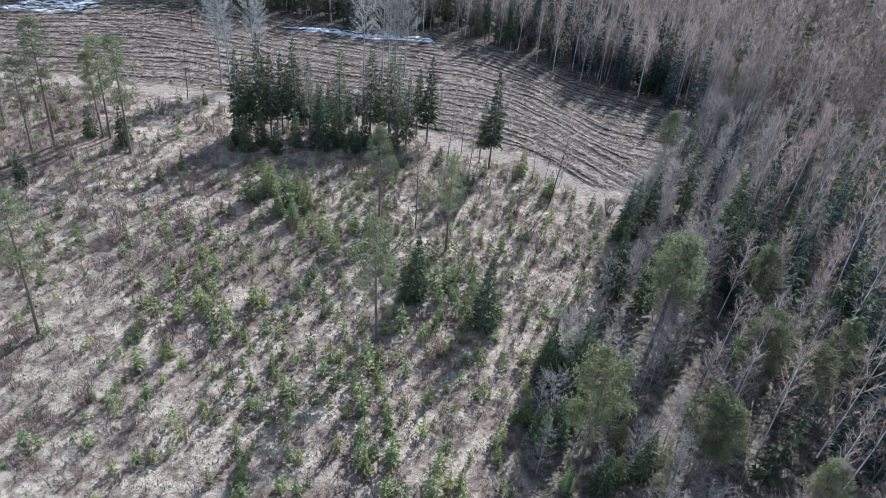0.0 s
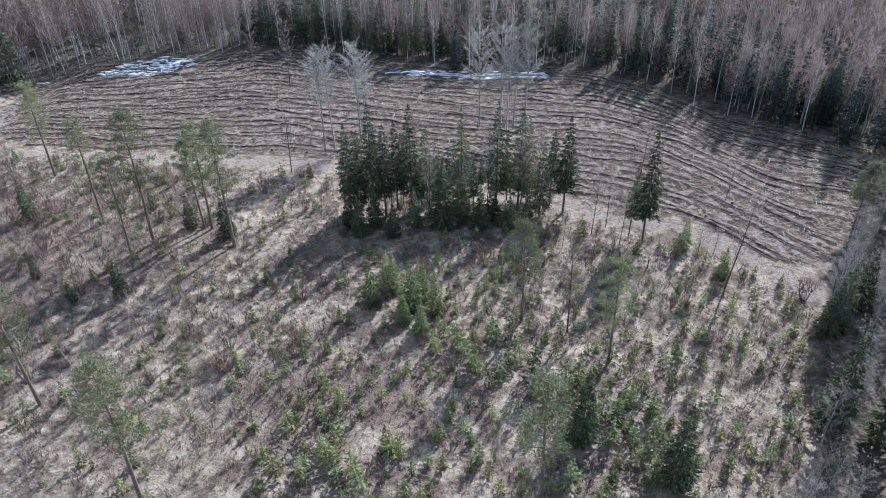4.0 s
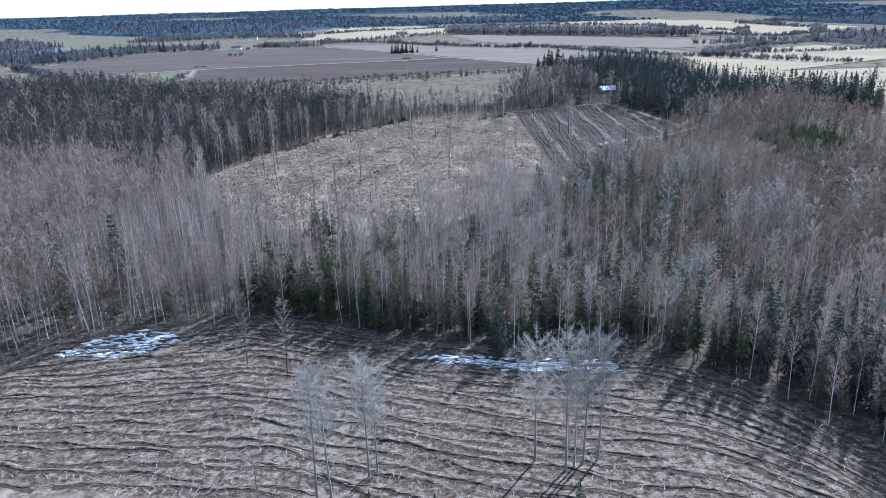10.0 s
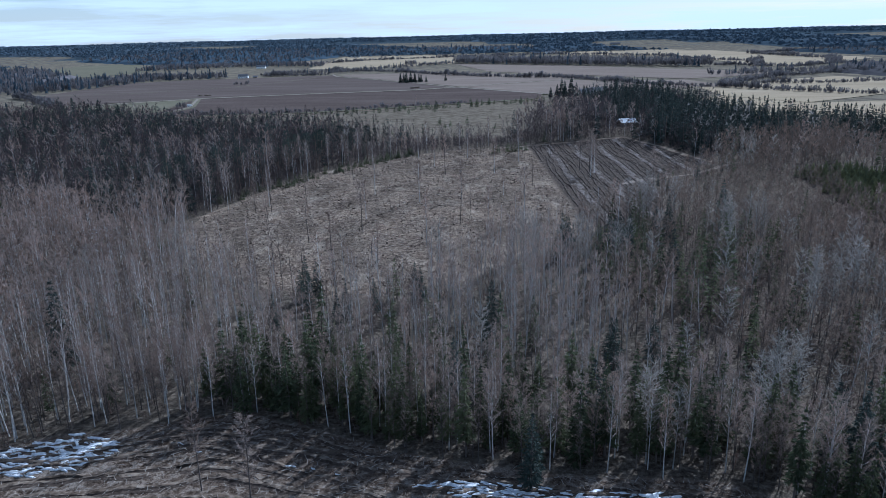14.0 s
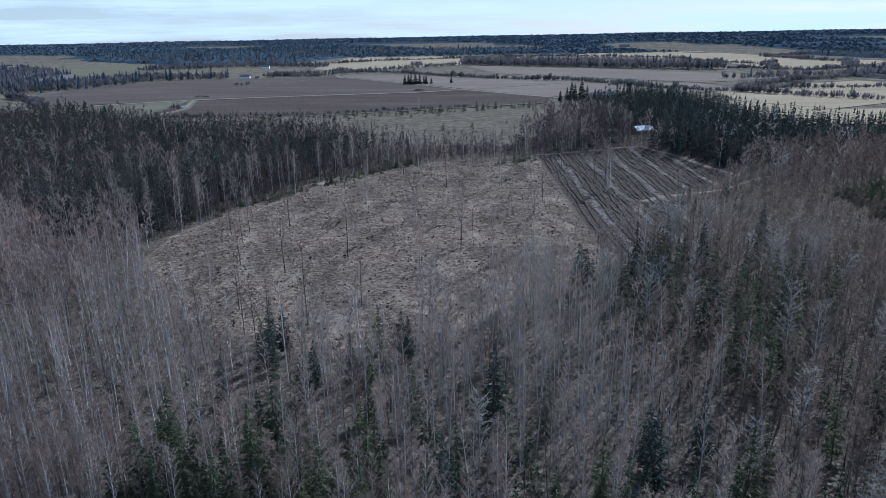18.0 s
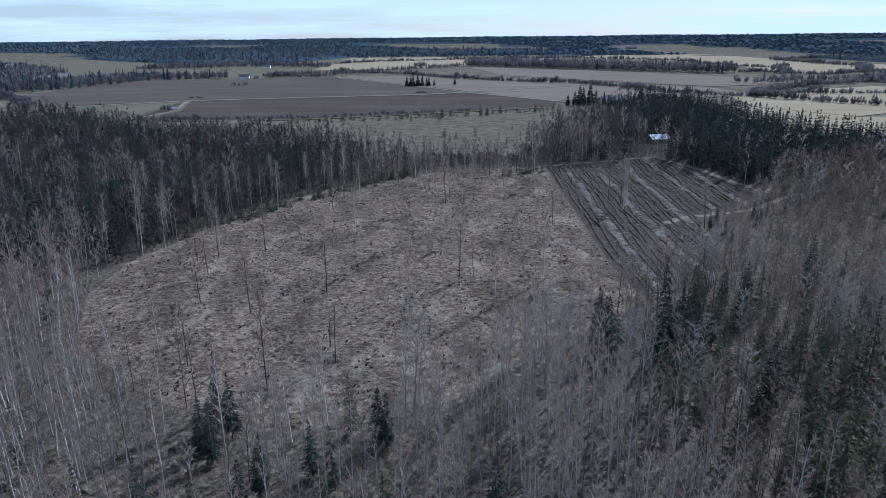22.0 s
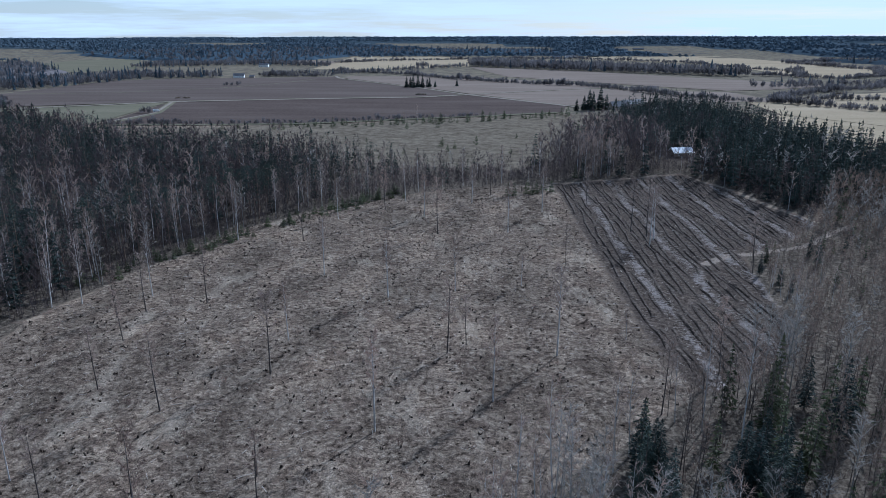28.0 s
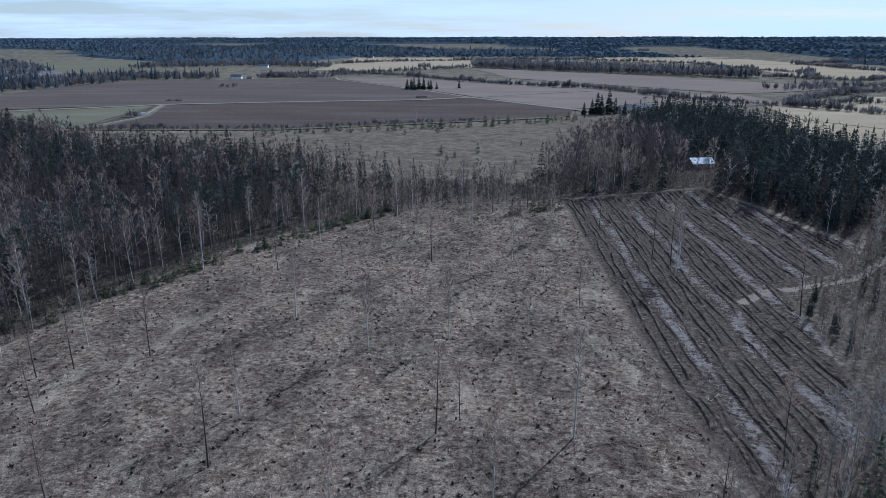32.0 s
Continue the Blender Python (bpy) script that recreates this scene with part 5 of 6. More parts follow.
def build_waste():
    rng = np.random.default_rng(51)
    shapes = stick_shapes(rng)
    x, y = scatter(PLOUGH, 0.72, rng)
    heap = 0.6 + 0.4 * np.clip(blob(x, y, 63.3, 107.8, 10.3, 8.9) + blob(x, y, 43.9, 134.1, 7.7, 4.9) + blob(x, y, 19.6, 128.6, 20.5, 4.9) + blob(x, y, -44.2, 162.6, 8.3, 4.3) + blob(x, y, 57.7, 123.3, 8.5, 5.7), 0, 1)
    keep = rng.random(len(x)) < heap
    x, y = x[keep], y[keep]
    tagged(new("felling_waste", wood_mesh("felling_waste", shapes, [M_STICK], x, y, rng.uniform(0.3, 1.35, len(x)) ** 1.3, rng, 0.3, -0.08)), "pale dead branches strewn over ploughed soil", "branches", kind="stuff")
    x, y = scatter(STRIP, 0.85, rng)
    lane = np.abs((x - 44.8 - 0.03 * (y - 330)) / 3.05 % 5 - 3) < 0.65
    keep = rng.random(len(x)) < np.where(lane, 0.8, 0.12)
    x, y = x[keep], y[keep]
    tagged(new("felling_waste", wood_mesh("felling_waste", shapes, [M_STICK], x, y, rng.uniform(0.4, 1.6, len(x)), rng, 0.3, -0.08)), "lanes of pale branches between the furrows", "branches", kind="stuff")
    x, y = scatter(CUT, 2.0, rng)
    keep = rng.random(len(x)) < 0.22 + 0.5 * (np.abs(np.sin(x * 0.22 + 0.06 * y + 1.0)) < 0.12)
    x, y = x[keep], y[keep]
    tagged(new("felling_waste", wood_mesh("felling_waste", shapes, [M_STICK], x, y, rng.uniform(0.6, 2.0, len(x)), rng, 0.3, -0.08)), "grey branches strewn on the felled clearing", "branches", kind="stuff")
    s = Shape()
    s.tube([(0, 0, 0), (0, 0, 0.25), (0, 0, 0.42), (0, 0, 0.43)], (0.36, 0.24, 0.21, 0.01), 8, 0)
    v, f, m = s.arrays()
    me = add_mesh("stump", v, f, [M_STUMP], m)
    for poly, n in ((PLOUGH, 60), (CUT, 110)):
        px, py = scatter(poly, 5.0, rng)
        for i in rng.permutation(len(px))[:n]:
            ob = new("tree_stump", me)
            ob.matrix_basis = pose(px[i], py[i], float(land(px[i], py[i])) - 0.04, 0, 0, rng.uniform(0, 360))
            tagged(ob, "low dark tree stump on felled ground", "stump", "stumps on felled ground")
    # a broken snag with its fallen top
    snag = new("snag")
    snag.matrix_basis = pose(-27.3, 300, float(land(-27.3, 300)) - 0.1)
    s = Shape()
    s.tube([(0, 0, 0), (0.05, 0, 3), (0.1, 0, 5.6)], (0.16, 0.13, 0.1), 6, 0)
    v, f, m = s.arrays()
    new("trunk", add_mesh("trunk", v, f, [M_DARKBARK], m)).parent = snag
    s = Shape()
    s.tube([(0, -0.1, 0.9), (-2, -0.6, 0.5), (-4.5, -2.2, 0.12)], (0.1, 0.08, 0.02), 5, 0)
    v, f, m = s.arrays()
    new("fallen_top", add_mesh("fallen_top", v, f, [M_STICK], m)).parent = snag
    tagged(snag, "broken dead snag with its fallen top beside it", "snag")


build_waste()


# ---- old snow lying in the furrows ----
def snow_mesh(rng):
    """A thin ragged sheet of old snow, longer than broad."""
    n = 22
    ang = np.arange(n) * 2 * math.pi / n
    r = np.clip(0.8 + 0.35 * np.sin(2 * ang + rng.uniform(0, 6)) * rng.random() + 0.3 * np.sin(3 * ang + rng.uniform(0, 6)) + rng.normal(0, 0.16, n), 0.2, 1.4)
    rim = np.column_stack([r * 1.7 * np.cos(ang), r * 0.42 * np.sin(ang) + 0.12 * np.sin(3 * r * np.cos(ang)), np.full(n, -0.12)])
    mid = rim * (0.86, 0.82, 0) + np.column_stack([np.zeros(n), np.zeros(n), rng.uniform(0.01, 0.06, n)])
    v = np.vstack([rim, mid, (0, 0, 0.07)])
    f = []
    for i in range(n):
        j = (i + 1) % n
        f += [(i, j, n + j), (i, n + j, n + i), (n + i, n + j, 2 * n)]
    return add_mesh("snow_patch", v, f, [M_SNOW], smooth=True)


def build_snow():
    rng = np.random.default_rng(61)
    meshes = [snow_mesh(rng) for _ in range(12)]
    spots = []
    for poly, n in (([(-82, 188.1), (-75.9, 195.8), (-67.3, 199.5), (-59.2, 197.1), (-58.6, 191.3), (-69.4, 187.4)], 130), ([(-12.3, 183.6), (-2.3, 184.4), (9.6, 181.5), (29.2, 178.9), (26.3, 174.1), (7.5, 176.6), (-2.4, 179.7)], 110)):
        px, py = scatter(poly, 1.05, rng)
        spots += [(px[i], py[i]) for i in rng.permutation(len(px))[:n]]
    spots += [(-92.9, 184.8), (-91.3, 185), (-30.2, 189.1), (-26.2, 188.3), (-22.2, 186.4), (-45.1, 193.4), (-49, 195.8)]
    spots += [(-139.4, 348.5), (-136, 347.5), (-134.7, 346.5), (-131, 345), (-128.1, 343.4), (-133.1, 339.6), (-130.5, 340), (-128.7, 340.6)]
    for x, y in spots:
        ob = new("snow_patch", meshes[int(rng.integers(0, 12))])
        k = rng.uniform(0.3, 1.0)
        ob.matrix_basis = Matrix.LocRotScale((x, y, float(land(x, y)) + 0.12), Euler((0, 0, rng.normal(-0.1, 0.25))), (k, k, 1.0))
        tagged(ob, "patch of old white snow in a furrow", "snow", "snow patches at the wood's edge")


build_snow()


# ---- the open country beyond ----
def brown(name, a, b, c, stretch):
    n = Nodes(name, 1.0, 0.0)
    f = n.mix(0.4, n.ramp(n.noise(0.02, 6, 0.6, stretch), (0.3, a), (0.55, b), (0.75, c)), n.ramp(n.noise(0.4, 5, 0.7), (0.3, a), (0.7, c)))
    return n.done(f)


M_TILTH = brown("brown_tilth", (0.062, 0.047, 0.041), (0.094, 0.073, 0.065), (0.138, 0.114, 0.098), (0.5, 2.0, 1))
M_RISE = brown("dry_tilth", (0.077, 0.06, 0.053), (0.112, 0.09, 0.08), (0.158, 0.132, 0.113), (0.3, 1.6, 1))
M_PALE = brown("pale_tilth", (0.148, 0.117, 0.096), (0.205, 0.166, 0.138), (0.265, 0.221, 0.182), (0.4, 2.2, 1))
M_STRAW = brown("straw_field", (0.245, 0.194, 0.126), (0.34, 0.276, 0.187), (0.405, 0.338, 0.239), (0.5, 2.0, 1))
M_GREEN = brown("winter_crop", (0.115, 0.108, 0.075), (0.15, 0.138, 0.098), (0.195, 0.178, 0.128), (0.5, 2.0, 1))
M_ROAD = mottled("gravel_road", 0.3, (0.3, (0.20, 0.17, 0.14)), (0.7, (0.28, 0.245, 0.205)), spec=0.0)


def field(number, poly, material, label, lift=0.5):
    """A field as a sheet that follows the land."""
    p = np.array(poly, float)
    (x0, y0), (x1, y1) = p.min(0), p.max(0)
    bm = bmesh.new()
    face = bm.faces.new([bm.verts.new((x, y, 0)) for x, y in poly])
    step = max(30.0, (x1 - x0) / 30)
    for axis, lo, hi in ((0, x0, x1), (1, y0, y1)):
        for v in np.arange(lo + step, hi, step):
            no = (1, 0, 0) if axis == 0 else (0, 1, 0)
            bmesh.ops.bisect_plane(bm, geom=bm.verts[:] + bm.edges[:] + bm.faces[:], plane_co=(v, v, 0), plane_no=no)
    bmesh.ops.triangulate(bm, faces=bm.faces[:])
    for v in bm.verts:
        v.co.z = float(land(v.co.x, v.co.y)) + lift
    bmesh.ops.recalc_face_normals(bm, faces=bm.faces[:])
    me = bpy.data.meshes.new("field")
    bm.to_mesh(me)
    bm.free()
    me.materials.append(material)
    return tagged(new("field_%d" % number, me), label, "field", kind="structure")


field(1, [(-279.1, 768.3), (-128.6, 769.9), (-45.3, 801.5), (99.3, 858.4), (110.8, 919.1), (17.1, 1055.1), (-40.1, 1018.2), (-161.2, 998.7), (-296.3, 959.8)], M_TILTH, "dark brown harrowed field beside a gravel road")
field(2, [(-612.8, 697.5), (-412.9, 775.9), (-284.1, 768.7), (-299.4, 958), (-424.8, 881.5), (-605.2, 742.7)], M_GREEN, "pale green winter crop field")
field(3, [(-444.9, 906.7), (-295.3, 973.9), (-160.6, 1008.6), (-39.5, 1031.7), (12.9, 1067), (-48.9, 1181.9), (-196.2, 1431.2), (-203.9, 1490.9), (-335.6, 1464.7), (-477.6, 1428.1), (-550.7, 1378.2), (-553.2, 1187.7), (-551.9, 1053.2)], M_RISE, "wide brown field on a gentle rise")
field(4, [(24.9, 1067.7), (112.9, 927.9), (301.5, 964), (346.5, 959.9), (335.2, 1110.2), (182.8, 1168.5)], M_PALE, "pale brown field")
field(5, [(-43.7, 1196.6), (20.6, 1075.8), (183, 1182.6), (264.8, 1131.7), (161, 1296.8), (17.1, 1505.2), (-187.5, 1506.2), (-186.4, 1443.7)], M_PALE, "pale brown field between roads")
field(6, [(-312.9, 1817.4), (-237.1, 1745.1), (31.9, 1911.1), (43.4, 2623.5), (-338.7, 2676.9)], M_STRAW, "straw-coloured field far off")
field(7, [(303.3, 958.1), (284.5, 839.2), (330.3, 752.1), (609.9, 919.7), (546, 1107.1), (454.7, 1060.8), (359.8, 968.1)], M_STRAW, "straw-coloured meadow")
field(8, [(31, 1882), (253, 1692.2), (461.2, 1371.2), (518.1, 1221.6), (403.9, 1148), (343.7, 1127.5), (237.6, 1273.6), (93, 1485.5)], M_PALE, "greyish brown field far off")
field(9, [(347.6, 2424.5), (593, 2111.4), (626.8, 1775.7), (582.7, 1449.6), (758.4, 1512.2), (965, 1725.7), (881.4, 2138.5), (855.1, 2607.2), (493, 2639.1)], M_STRAW, "straw-coloured fields at a distance")
field(10, [(-1081.6, 2078.3), (-1141.2, 2602.4), (-973.6, 2474.2), (-713.3, 1836.7), (-763.1, 1662.6), (-881.9, 1774.7)], M_GREEN, "pale field among far woods")
field(11, [(-473.4, 2139.8), (-315.2, 2023.5), (-306.3, 2218.4), (-479, 2384.7)], M_PALE, "small far field")
field(12, [(233.2, 597), (309.5, 560.8), (447.9, 566), (528.9, 759.1), (330.4, 748.1), (282.7, 835.5), (223.5, 840.4), (227.5, 713.3)], M_STRAW, "straw-coloured meadow beside a spruce wood")


def road(number, line, wide, label, name="road", material=None, lift=0.75):
    p = np.array(line, float)
    seg = np.linalg.norm(np.diff(p, axis=0), axis=1).cumsum()
    s = np.arange(0, seg[-1], 12.0)
    q = np.column_stack([np.interp(s, np.r_[0, seg], p[:, k]) for k in (0, 1)])
    d = np.gradient(q, axis=0)
    d /= np.linalg.norm(d, axis=1)[:, None]
    side = np.stack([-d[:, 1], d[:, 0]], 1) * wide / 2
    v = [np.column_stack([r, land(r[:, 0], r[:, 1]) + lift]) for r in (q + side, q - side)]
    tagged(new("%s_%d" % (name, number), add_mesh(name, np.concatenate(v), grid_tris(len(q), 2)[:, ::-1], [material or M_ROAD])), label, name, kind="structure")


road(1, [(-603.9, 753.3), (-424.4, 886.7), (-295.8, 966.9), (-161, 1002.7), (-39.8, 1025), (17.3, 1060.8), (109, 922.3), (136.2, 881)], 7, "pale gravel road between brown fields")
road(2, [(17.3, 1060.8), (85.7, 1113.6), (182.9, 1175.1), (299.9, 1233.8)], 5, "gravel farm road")
road(3, [(17.3, 1060.8), (-48.6, 1189.5), (-124.9, 1321.2), (-195.7, 1440.2), (-214.2, 1520.7)], 5, "gravel farm road over a rise")
road(4, [(-278.7, 773.5), (-267.8, 850.9), (-296, 963.8)], 3, "farm track at a field's edge")

for k, (line, wide) in enumerate((([(-603.3, 757.6), (-424, 890.9), (-295.5, 970.9), (-160.7, 1006.6), (-39.6, 1028.8), (17.5, 1064.6)], 13), ([(17.3, 1060.8), (-48.6, 1189.5), (-124.9, 1321.2), (-195.7, 1440.2)], 9), ([(-274.4, 764.7), (-128.8, 766.8), (-45.4, 798.5), (99.3, 855.5)], 7),
                                  ([(17.5, 1066.5), (182.9, 1176), (266.6, 1128.7), (335.2, 1112)], 9), ([(20, 1058.6), (110.9, 921.1)], 10), ([(-582.6, 1078.4), (-424.9, 1095.1), (-320.2, 1180.7), (-265.2, 1290), (-228.5, 1425.7)], 4), ([(-273.6, 775.2), (-265.9, 850.7), (-296, 963.8)], 8))):
    road(k + 1, line, wide, "tan strip of dry grass along fields", "grass_verge", M_GREEN, 0.62)

# hedges, groves and distant woods
SMALL_SPRUCE = [far_spruce(RNG, 16, 3.2, 5, 3) for _ in range(5)]
SMALL_BARE = [far_bare(RNG, 12, 4.2) for _ in range(5)]
# far leafless trees, greyed and lightened towards the haze over distant hedges
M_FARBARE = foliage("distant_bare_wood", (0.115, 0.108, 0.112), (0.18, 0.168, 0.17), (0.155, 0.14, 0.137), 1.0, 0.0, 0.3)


def canopy(name, poly, high, label, material, rng, cell=9.0):
    """The closed mass of a distant wood: a bumpy cover over its plot, falling to the ground at the rim."""
    p = np.array(poly, float)
    (x0, y0), (x1, y1) = p.min(0) - cell, p.max(0) + cell
    xs, ys = np.arange(x0, x1 + cell, cell), np.arange(y0, y1 + cell, cell)
    x, y = (v.ravel() for v in np.meshgrid(xs, ys))
    x, y = x + rng.uniform(-0.3, 0.3, x.size) * cell, y + rng.uniform(-0.3, 0.3, y.size) * cell
    within = inside(poly, x, y)
    z = land(x, y) + np.where(within, high * rng.uniform(0.45, 1.0, x.size), -0.5)
    tris = grid_tris(len(xs), len(ys))
    tris = tris[within[tris].any(1)]
    ids, inv = np.unique(tris, return_inverse=True)
    return tagged(new(name, add_mesh(name, np.stack([x, y, z], 1)[ids], inv.reshape(-1, 3), [material])), label, "wood", kind="stuff")


def grove(poly, spacing, spruce, label, rng, high=1.0):
    x, y = scatter(poly, spacing * 1.2, rng)
    u = rng.random(len(x)) < spruce
    if spacing >= 15:
        canopy("distant_wood", poly, 7.0 * high, label, M_HAZEWOOD if spruce > 0.3 else M_FARBARE, rng, max(7.0, spacing * 0.8))
    for ids, shapes, mats, name in ((u, SMALL_SPRUCE, [M_SPRUCEBARK, M_HAZEWOOD], "distant_spruces"), (~u, SMALL_BARE, [M_DARKBARK, M_FARBARE], "distant_trees")):
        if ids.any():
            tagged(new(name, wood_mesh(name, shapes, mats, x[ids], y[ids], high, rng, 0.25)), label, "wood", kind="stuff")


FRNG = np.random.default_rng(71)
for poly, spacing, spruce, label, high in (
    ([(-673.8, 1128.9), (-581, 1121.7), (-548.8, 1226.2), (-525.4, 1430.4), (-410.1, 1458.2), (-408.8, 1519.4), (-596.5, 1544.4), (-708.5, 1317.4)], 9, 0.35, "dark mixed wood between fields", 1.0),
    ([(-747.6, 1880.5), (-638.9, 1929.3), (-499.7, 2004.2), (-283, 1898.1), (-299.4, 1972.2), (-473.9, 2130), (-754.6, 2072.2)], 10, 0.2, "distant mixed wood", 1.0),
    ([(-341.9, 1556.4), (-213.7, 1542.4), (-122, 1690), (31.3, 1892.4), (22.1, 1934.9), (-126.5, 1742.9), (-229.7, 1607.4), (-347.6, 1609.9)], 9, 0.1, "leafless hedgerow trees", 0.7),
    ([(32, 1913.1), (219.8, 1716.3), (491.6, 1476), (530.7, 1521.8), (265.4, 1856.5), (53.3, 2079.8)], 9, 0.06, "long leafless wood across the fields", 1.4),
    ([(432.9, 1157.3), (523.5, 1212), (701.1, 1165.9), (699.2, 1223.8), (504.8, 1276.7), (420.3, 1191.5)], 10, 0.15, "leafless thicket between fields", 0.8),
    ([(-95.8, 1865.2), (-60.3, 1861.1), (-59.3, 1892.3), (-94.8, 1896.5)], 9, 0.1, "round grove in a straw field", 1.1),
    ([(-1321.4, 1352.2), (-708.5, 1317.4), (-786.7, 1658.4), (-1086.8, 2058.6), (-1632.4, 2182.2)], 15, 0.3, "dark woods far off", 1.1),
    ([(609.9, 919.7), (1098, 1037.3), (1098.8, 1442.1), (763, 1457.2), (596.8, 1238.5)], 17, 0.3, "mixed woods far off", 0.9),
    ([(-708.6, 2216.3), (-467.4, 2256.8), (-336.7, 2746.1), (342.5, 2738.2), (350.5, 3099.9), (-1040, 3255.8), (-1276, 2675.9)], 24, 0.35, "dark woods on the horizon", 1.2),
    ([(-612.8, 697.5), (-439.5, 660.2), (-408.9, 783.4), (-607.1, 731.4)], 8, 0.5, "dark wood beside a field", 1.0),
    ([(1009.9, 1452.9), (1542.9, 1491.4), (1725.1, 2386.9), (996.3, 2251.4), (1054.4, 1804.2)], 26, 0.4, "mixed woods far off", 1.0),
):
    grove(poly, spacing, spruce, label, FRNG, high)


def hedge(line, wide, step, low, high, label, rng):
    """Trees and shrubs along a ditch or a field's edge."""
    p = np.array(line, float)
    run = np.r_[0, np.linalg.norm(np.diff(p, axis=0), axis=1).cumsum()]
    step *= 0.42
    s = np.arange(0, run[-1], step) + rng.uniform(-0.4, 0.4, len(np.arange(0, run[-1], step))) * step
    x, y = (np.interp(s, run, p[:, k]) + rng.normal(0, wide / 2, len(s)) for k in (0, 1))
    size = rng.uniform(low, high, len(s)) / 12 * (0.8 + 0.3 * np.sin(s * 0.05) * np.sin(s * 0.017 + 1))
    tagged(new("hedgerow", wood_mesh("hedgerow", SMALL_BARE, [M_DARKBARK, M_FARBARE], x, y, size, rng, 0.25)), label, "hedge", kind="stuff")


for line, wide, step, low, high, label in (
    ([(-245.6, 1677.6), (-89.3, 1566.1), (-5.5, 1408.8), (115.3, 1265.3), (186.2, 1219.7), (207.6, 1165.8), (250.8, 1049.6), (291.4, 986), (333.2, 946.6), (379.2, 870.2), (436.3, 812)], 7, 2.6, 5, 10, "leafless trees along a ditch between fields"),
    ([(-353, 1528.4), (-288.9, 1511.8), (-234.3, 1506.2)], 14, 1.6, 6, 11, "leafless trees beside a farmyard"),
    ([(333.1, 951.4), (366.7, 1022.9), (422.9, 1082.4), (487.1, 1135.5), (562.8, 1184.4), (639.6, 1208.4)], 9, 2.2, 5, 10, "leafless hedgerow along a meadow"),
    ([(381.6, 989.6), (485.1, 981), (602.8, 1011.7), (707, 1052.5)], 7, 2.8, 4, 9, "leafless hedgerow between meadows"),
    ([(530.7, 1521.8), (571.1, 1502.6), (629.2, 1407.7), (737.8, 1489.4), (798.7, 1514.2)], 10, 2.5, 5, 10, "scrubby hedgerow in far fields"),
    ([(-305.7, 2134.4), (-223, 2257), (-34.9, 2330.4), (124.7, 2405.6), (348.4, 2424.4)], 12, 3.5, 5, 11, "far hedgerow between straw fields"),
    ([(586.9, 1449.3), (672.5, 1663.1), (626.8, 1775.7), (593, 2111.4)], 12, 3.5, 5, 11, "far hedgerow between straw fields"),
    ([(758.4, 1512.2), (864.4, 1718.1), (840.6, 2085.4), (1074.1, 2265.6)], 14, 3.0, 6, 12, "far belt of leafless trees"),
    ([(-569.8, 1060.3), (-519.6, 1012.8), (-444.9, 906.7)], 8, 2.2, 5, 10, "leafless hedgerow at a field's edge"),
    ([(-274.2, 767.9), (-214.3, 770.5), (-125.4, 773.9), (-45.2, 804.6), (22, 829.7)], 5, 3.4, 2, 6, "low scrub along a field's edge"),
    ([(347.6, 2424.5), (430.9, 2301.9), (593, 2111.4)], 14, 4.0, 6, 12, "far hedgerow between straw fields"),
):
    hedge(line, wide, step, low, high, label, FRNG)


def shrub(name, x, y, high, wide, count, label, category):
    """A clump of shrubs standing by itself in the fields."""
    a, r = FRNG.uniform(0, 6.28, count), wide * np.sqrt(FRNG.random(count))
    me = wood_mesh(name, SMALL_BARE, [M_DARKBARK, M_FARBARE], x + r * np.cos(a), y + 0.6 * r * np.sin(a), high / 12, FRNG, 0.25)
    tagged(new(name, me), label, category)


for x, y, high, wide, count, label in ((-275.9, 848.4, 7, 4, 4, "bushy leafless tree beside a farm track"), (-319, 1248.3, 6, 14, 9, "dark clump of shrubs in a brown field"), (409.6, 1210.5, 10, 4, 4, "leafless tree in a pale field"),
                                       (421.6, 1210.1, 10, 4, 4, "leafless tree in a pale field"), (-232.5, 2202.9, 9, 24, 12, "clump of leafless trees in a straw field"), (618.1, 1575.6, 9, 5, 4, "leafless tree in a straw field"),
                                       (708.9, 1731.5, 10, 6, 4, "leafless tree in a straw field")):
    shrub("shrub_clump", x, y, high, wide, count, label, "shrub")


def stone_heap(x, y, wide, rng):
    """Stones cleared from a field, grown over with a few twigs."""
    root = new("stone_heap")
    root.matrix_basis = pose(x, y, float(land(x, y)) + 0.45)
    for _ in range(16):
        bm = bmesh.new()
        bmesh.ops.create_icosphere(bm, subdivisions=1, radius=1.0)
        a, r = rng.uniform(0, 6.28), wide * math.sqrt(rng.random())
        k = rng.uniform(0.6, 1.5)
        for v in bm.verts:
            v.co = Vector((r * math.cos(a), 0.5 * r * math.sin(a), 0.3 * k + 0.9 * (1 - r / wide))) + v.co * k * rng.uniform(0.8, 1.1)
        part("stone", bm, M_STUMP, root)
    s = bush_shape(rng, 30, 2.6, wide)
    v, f, m = s.arrays()
    new("scrub", add_mesh("scrub", v, f, [M_BRUSH], m)).parent = root
    tagged(root, "heap of cleared field stones with dry scrub", "stone heap", "stone heaps in the fields")


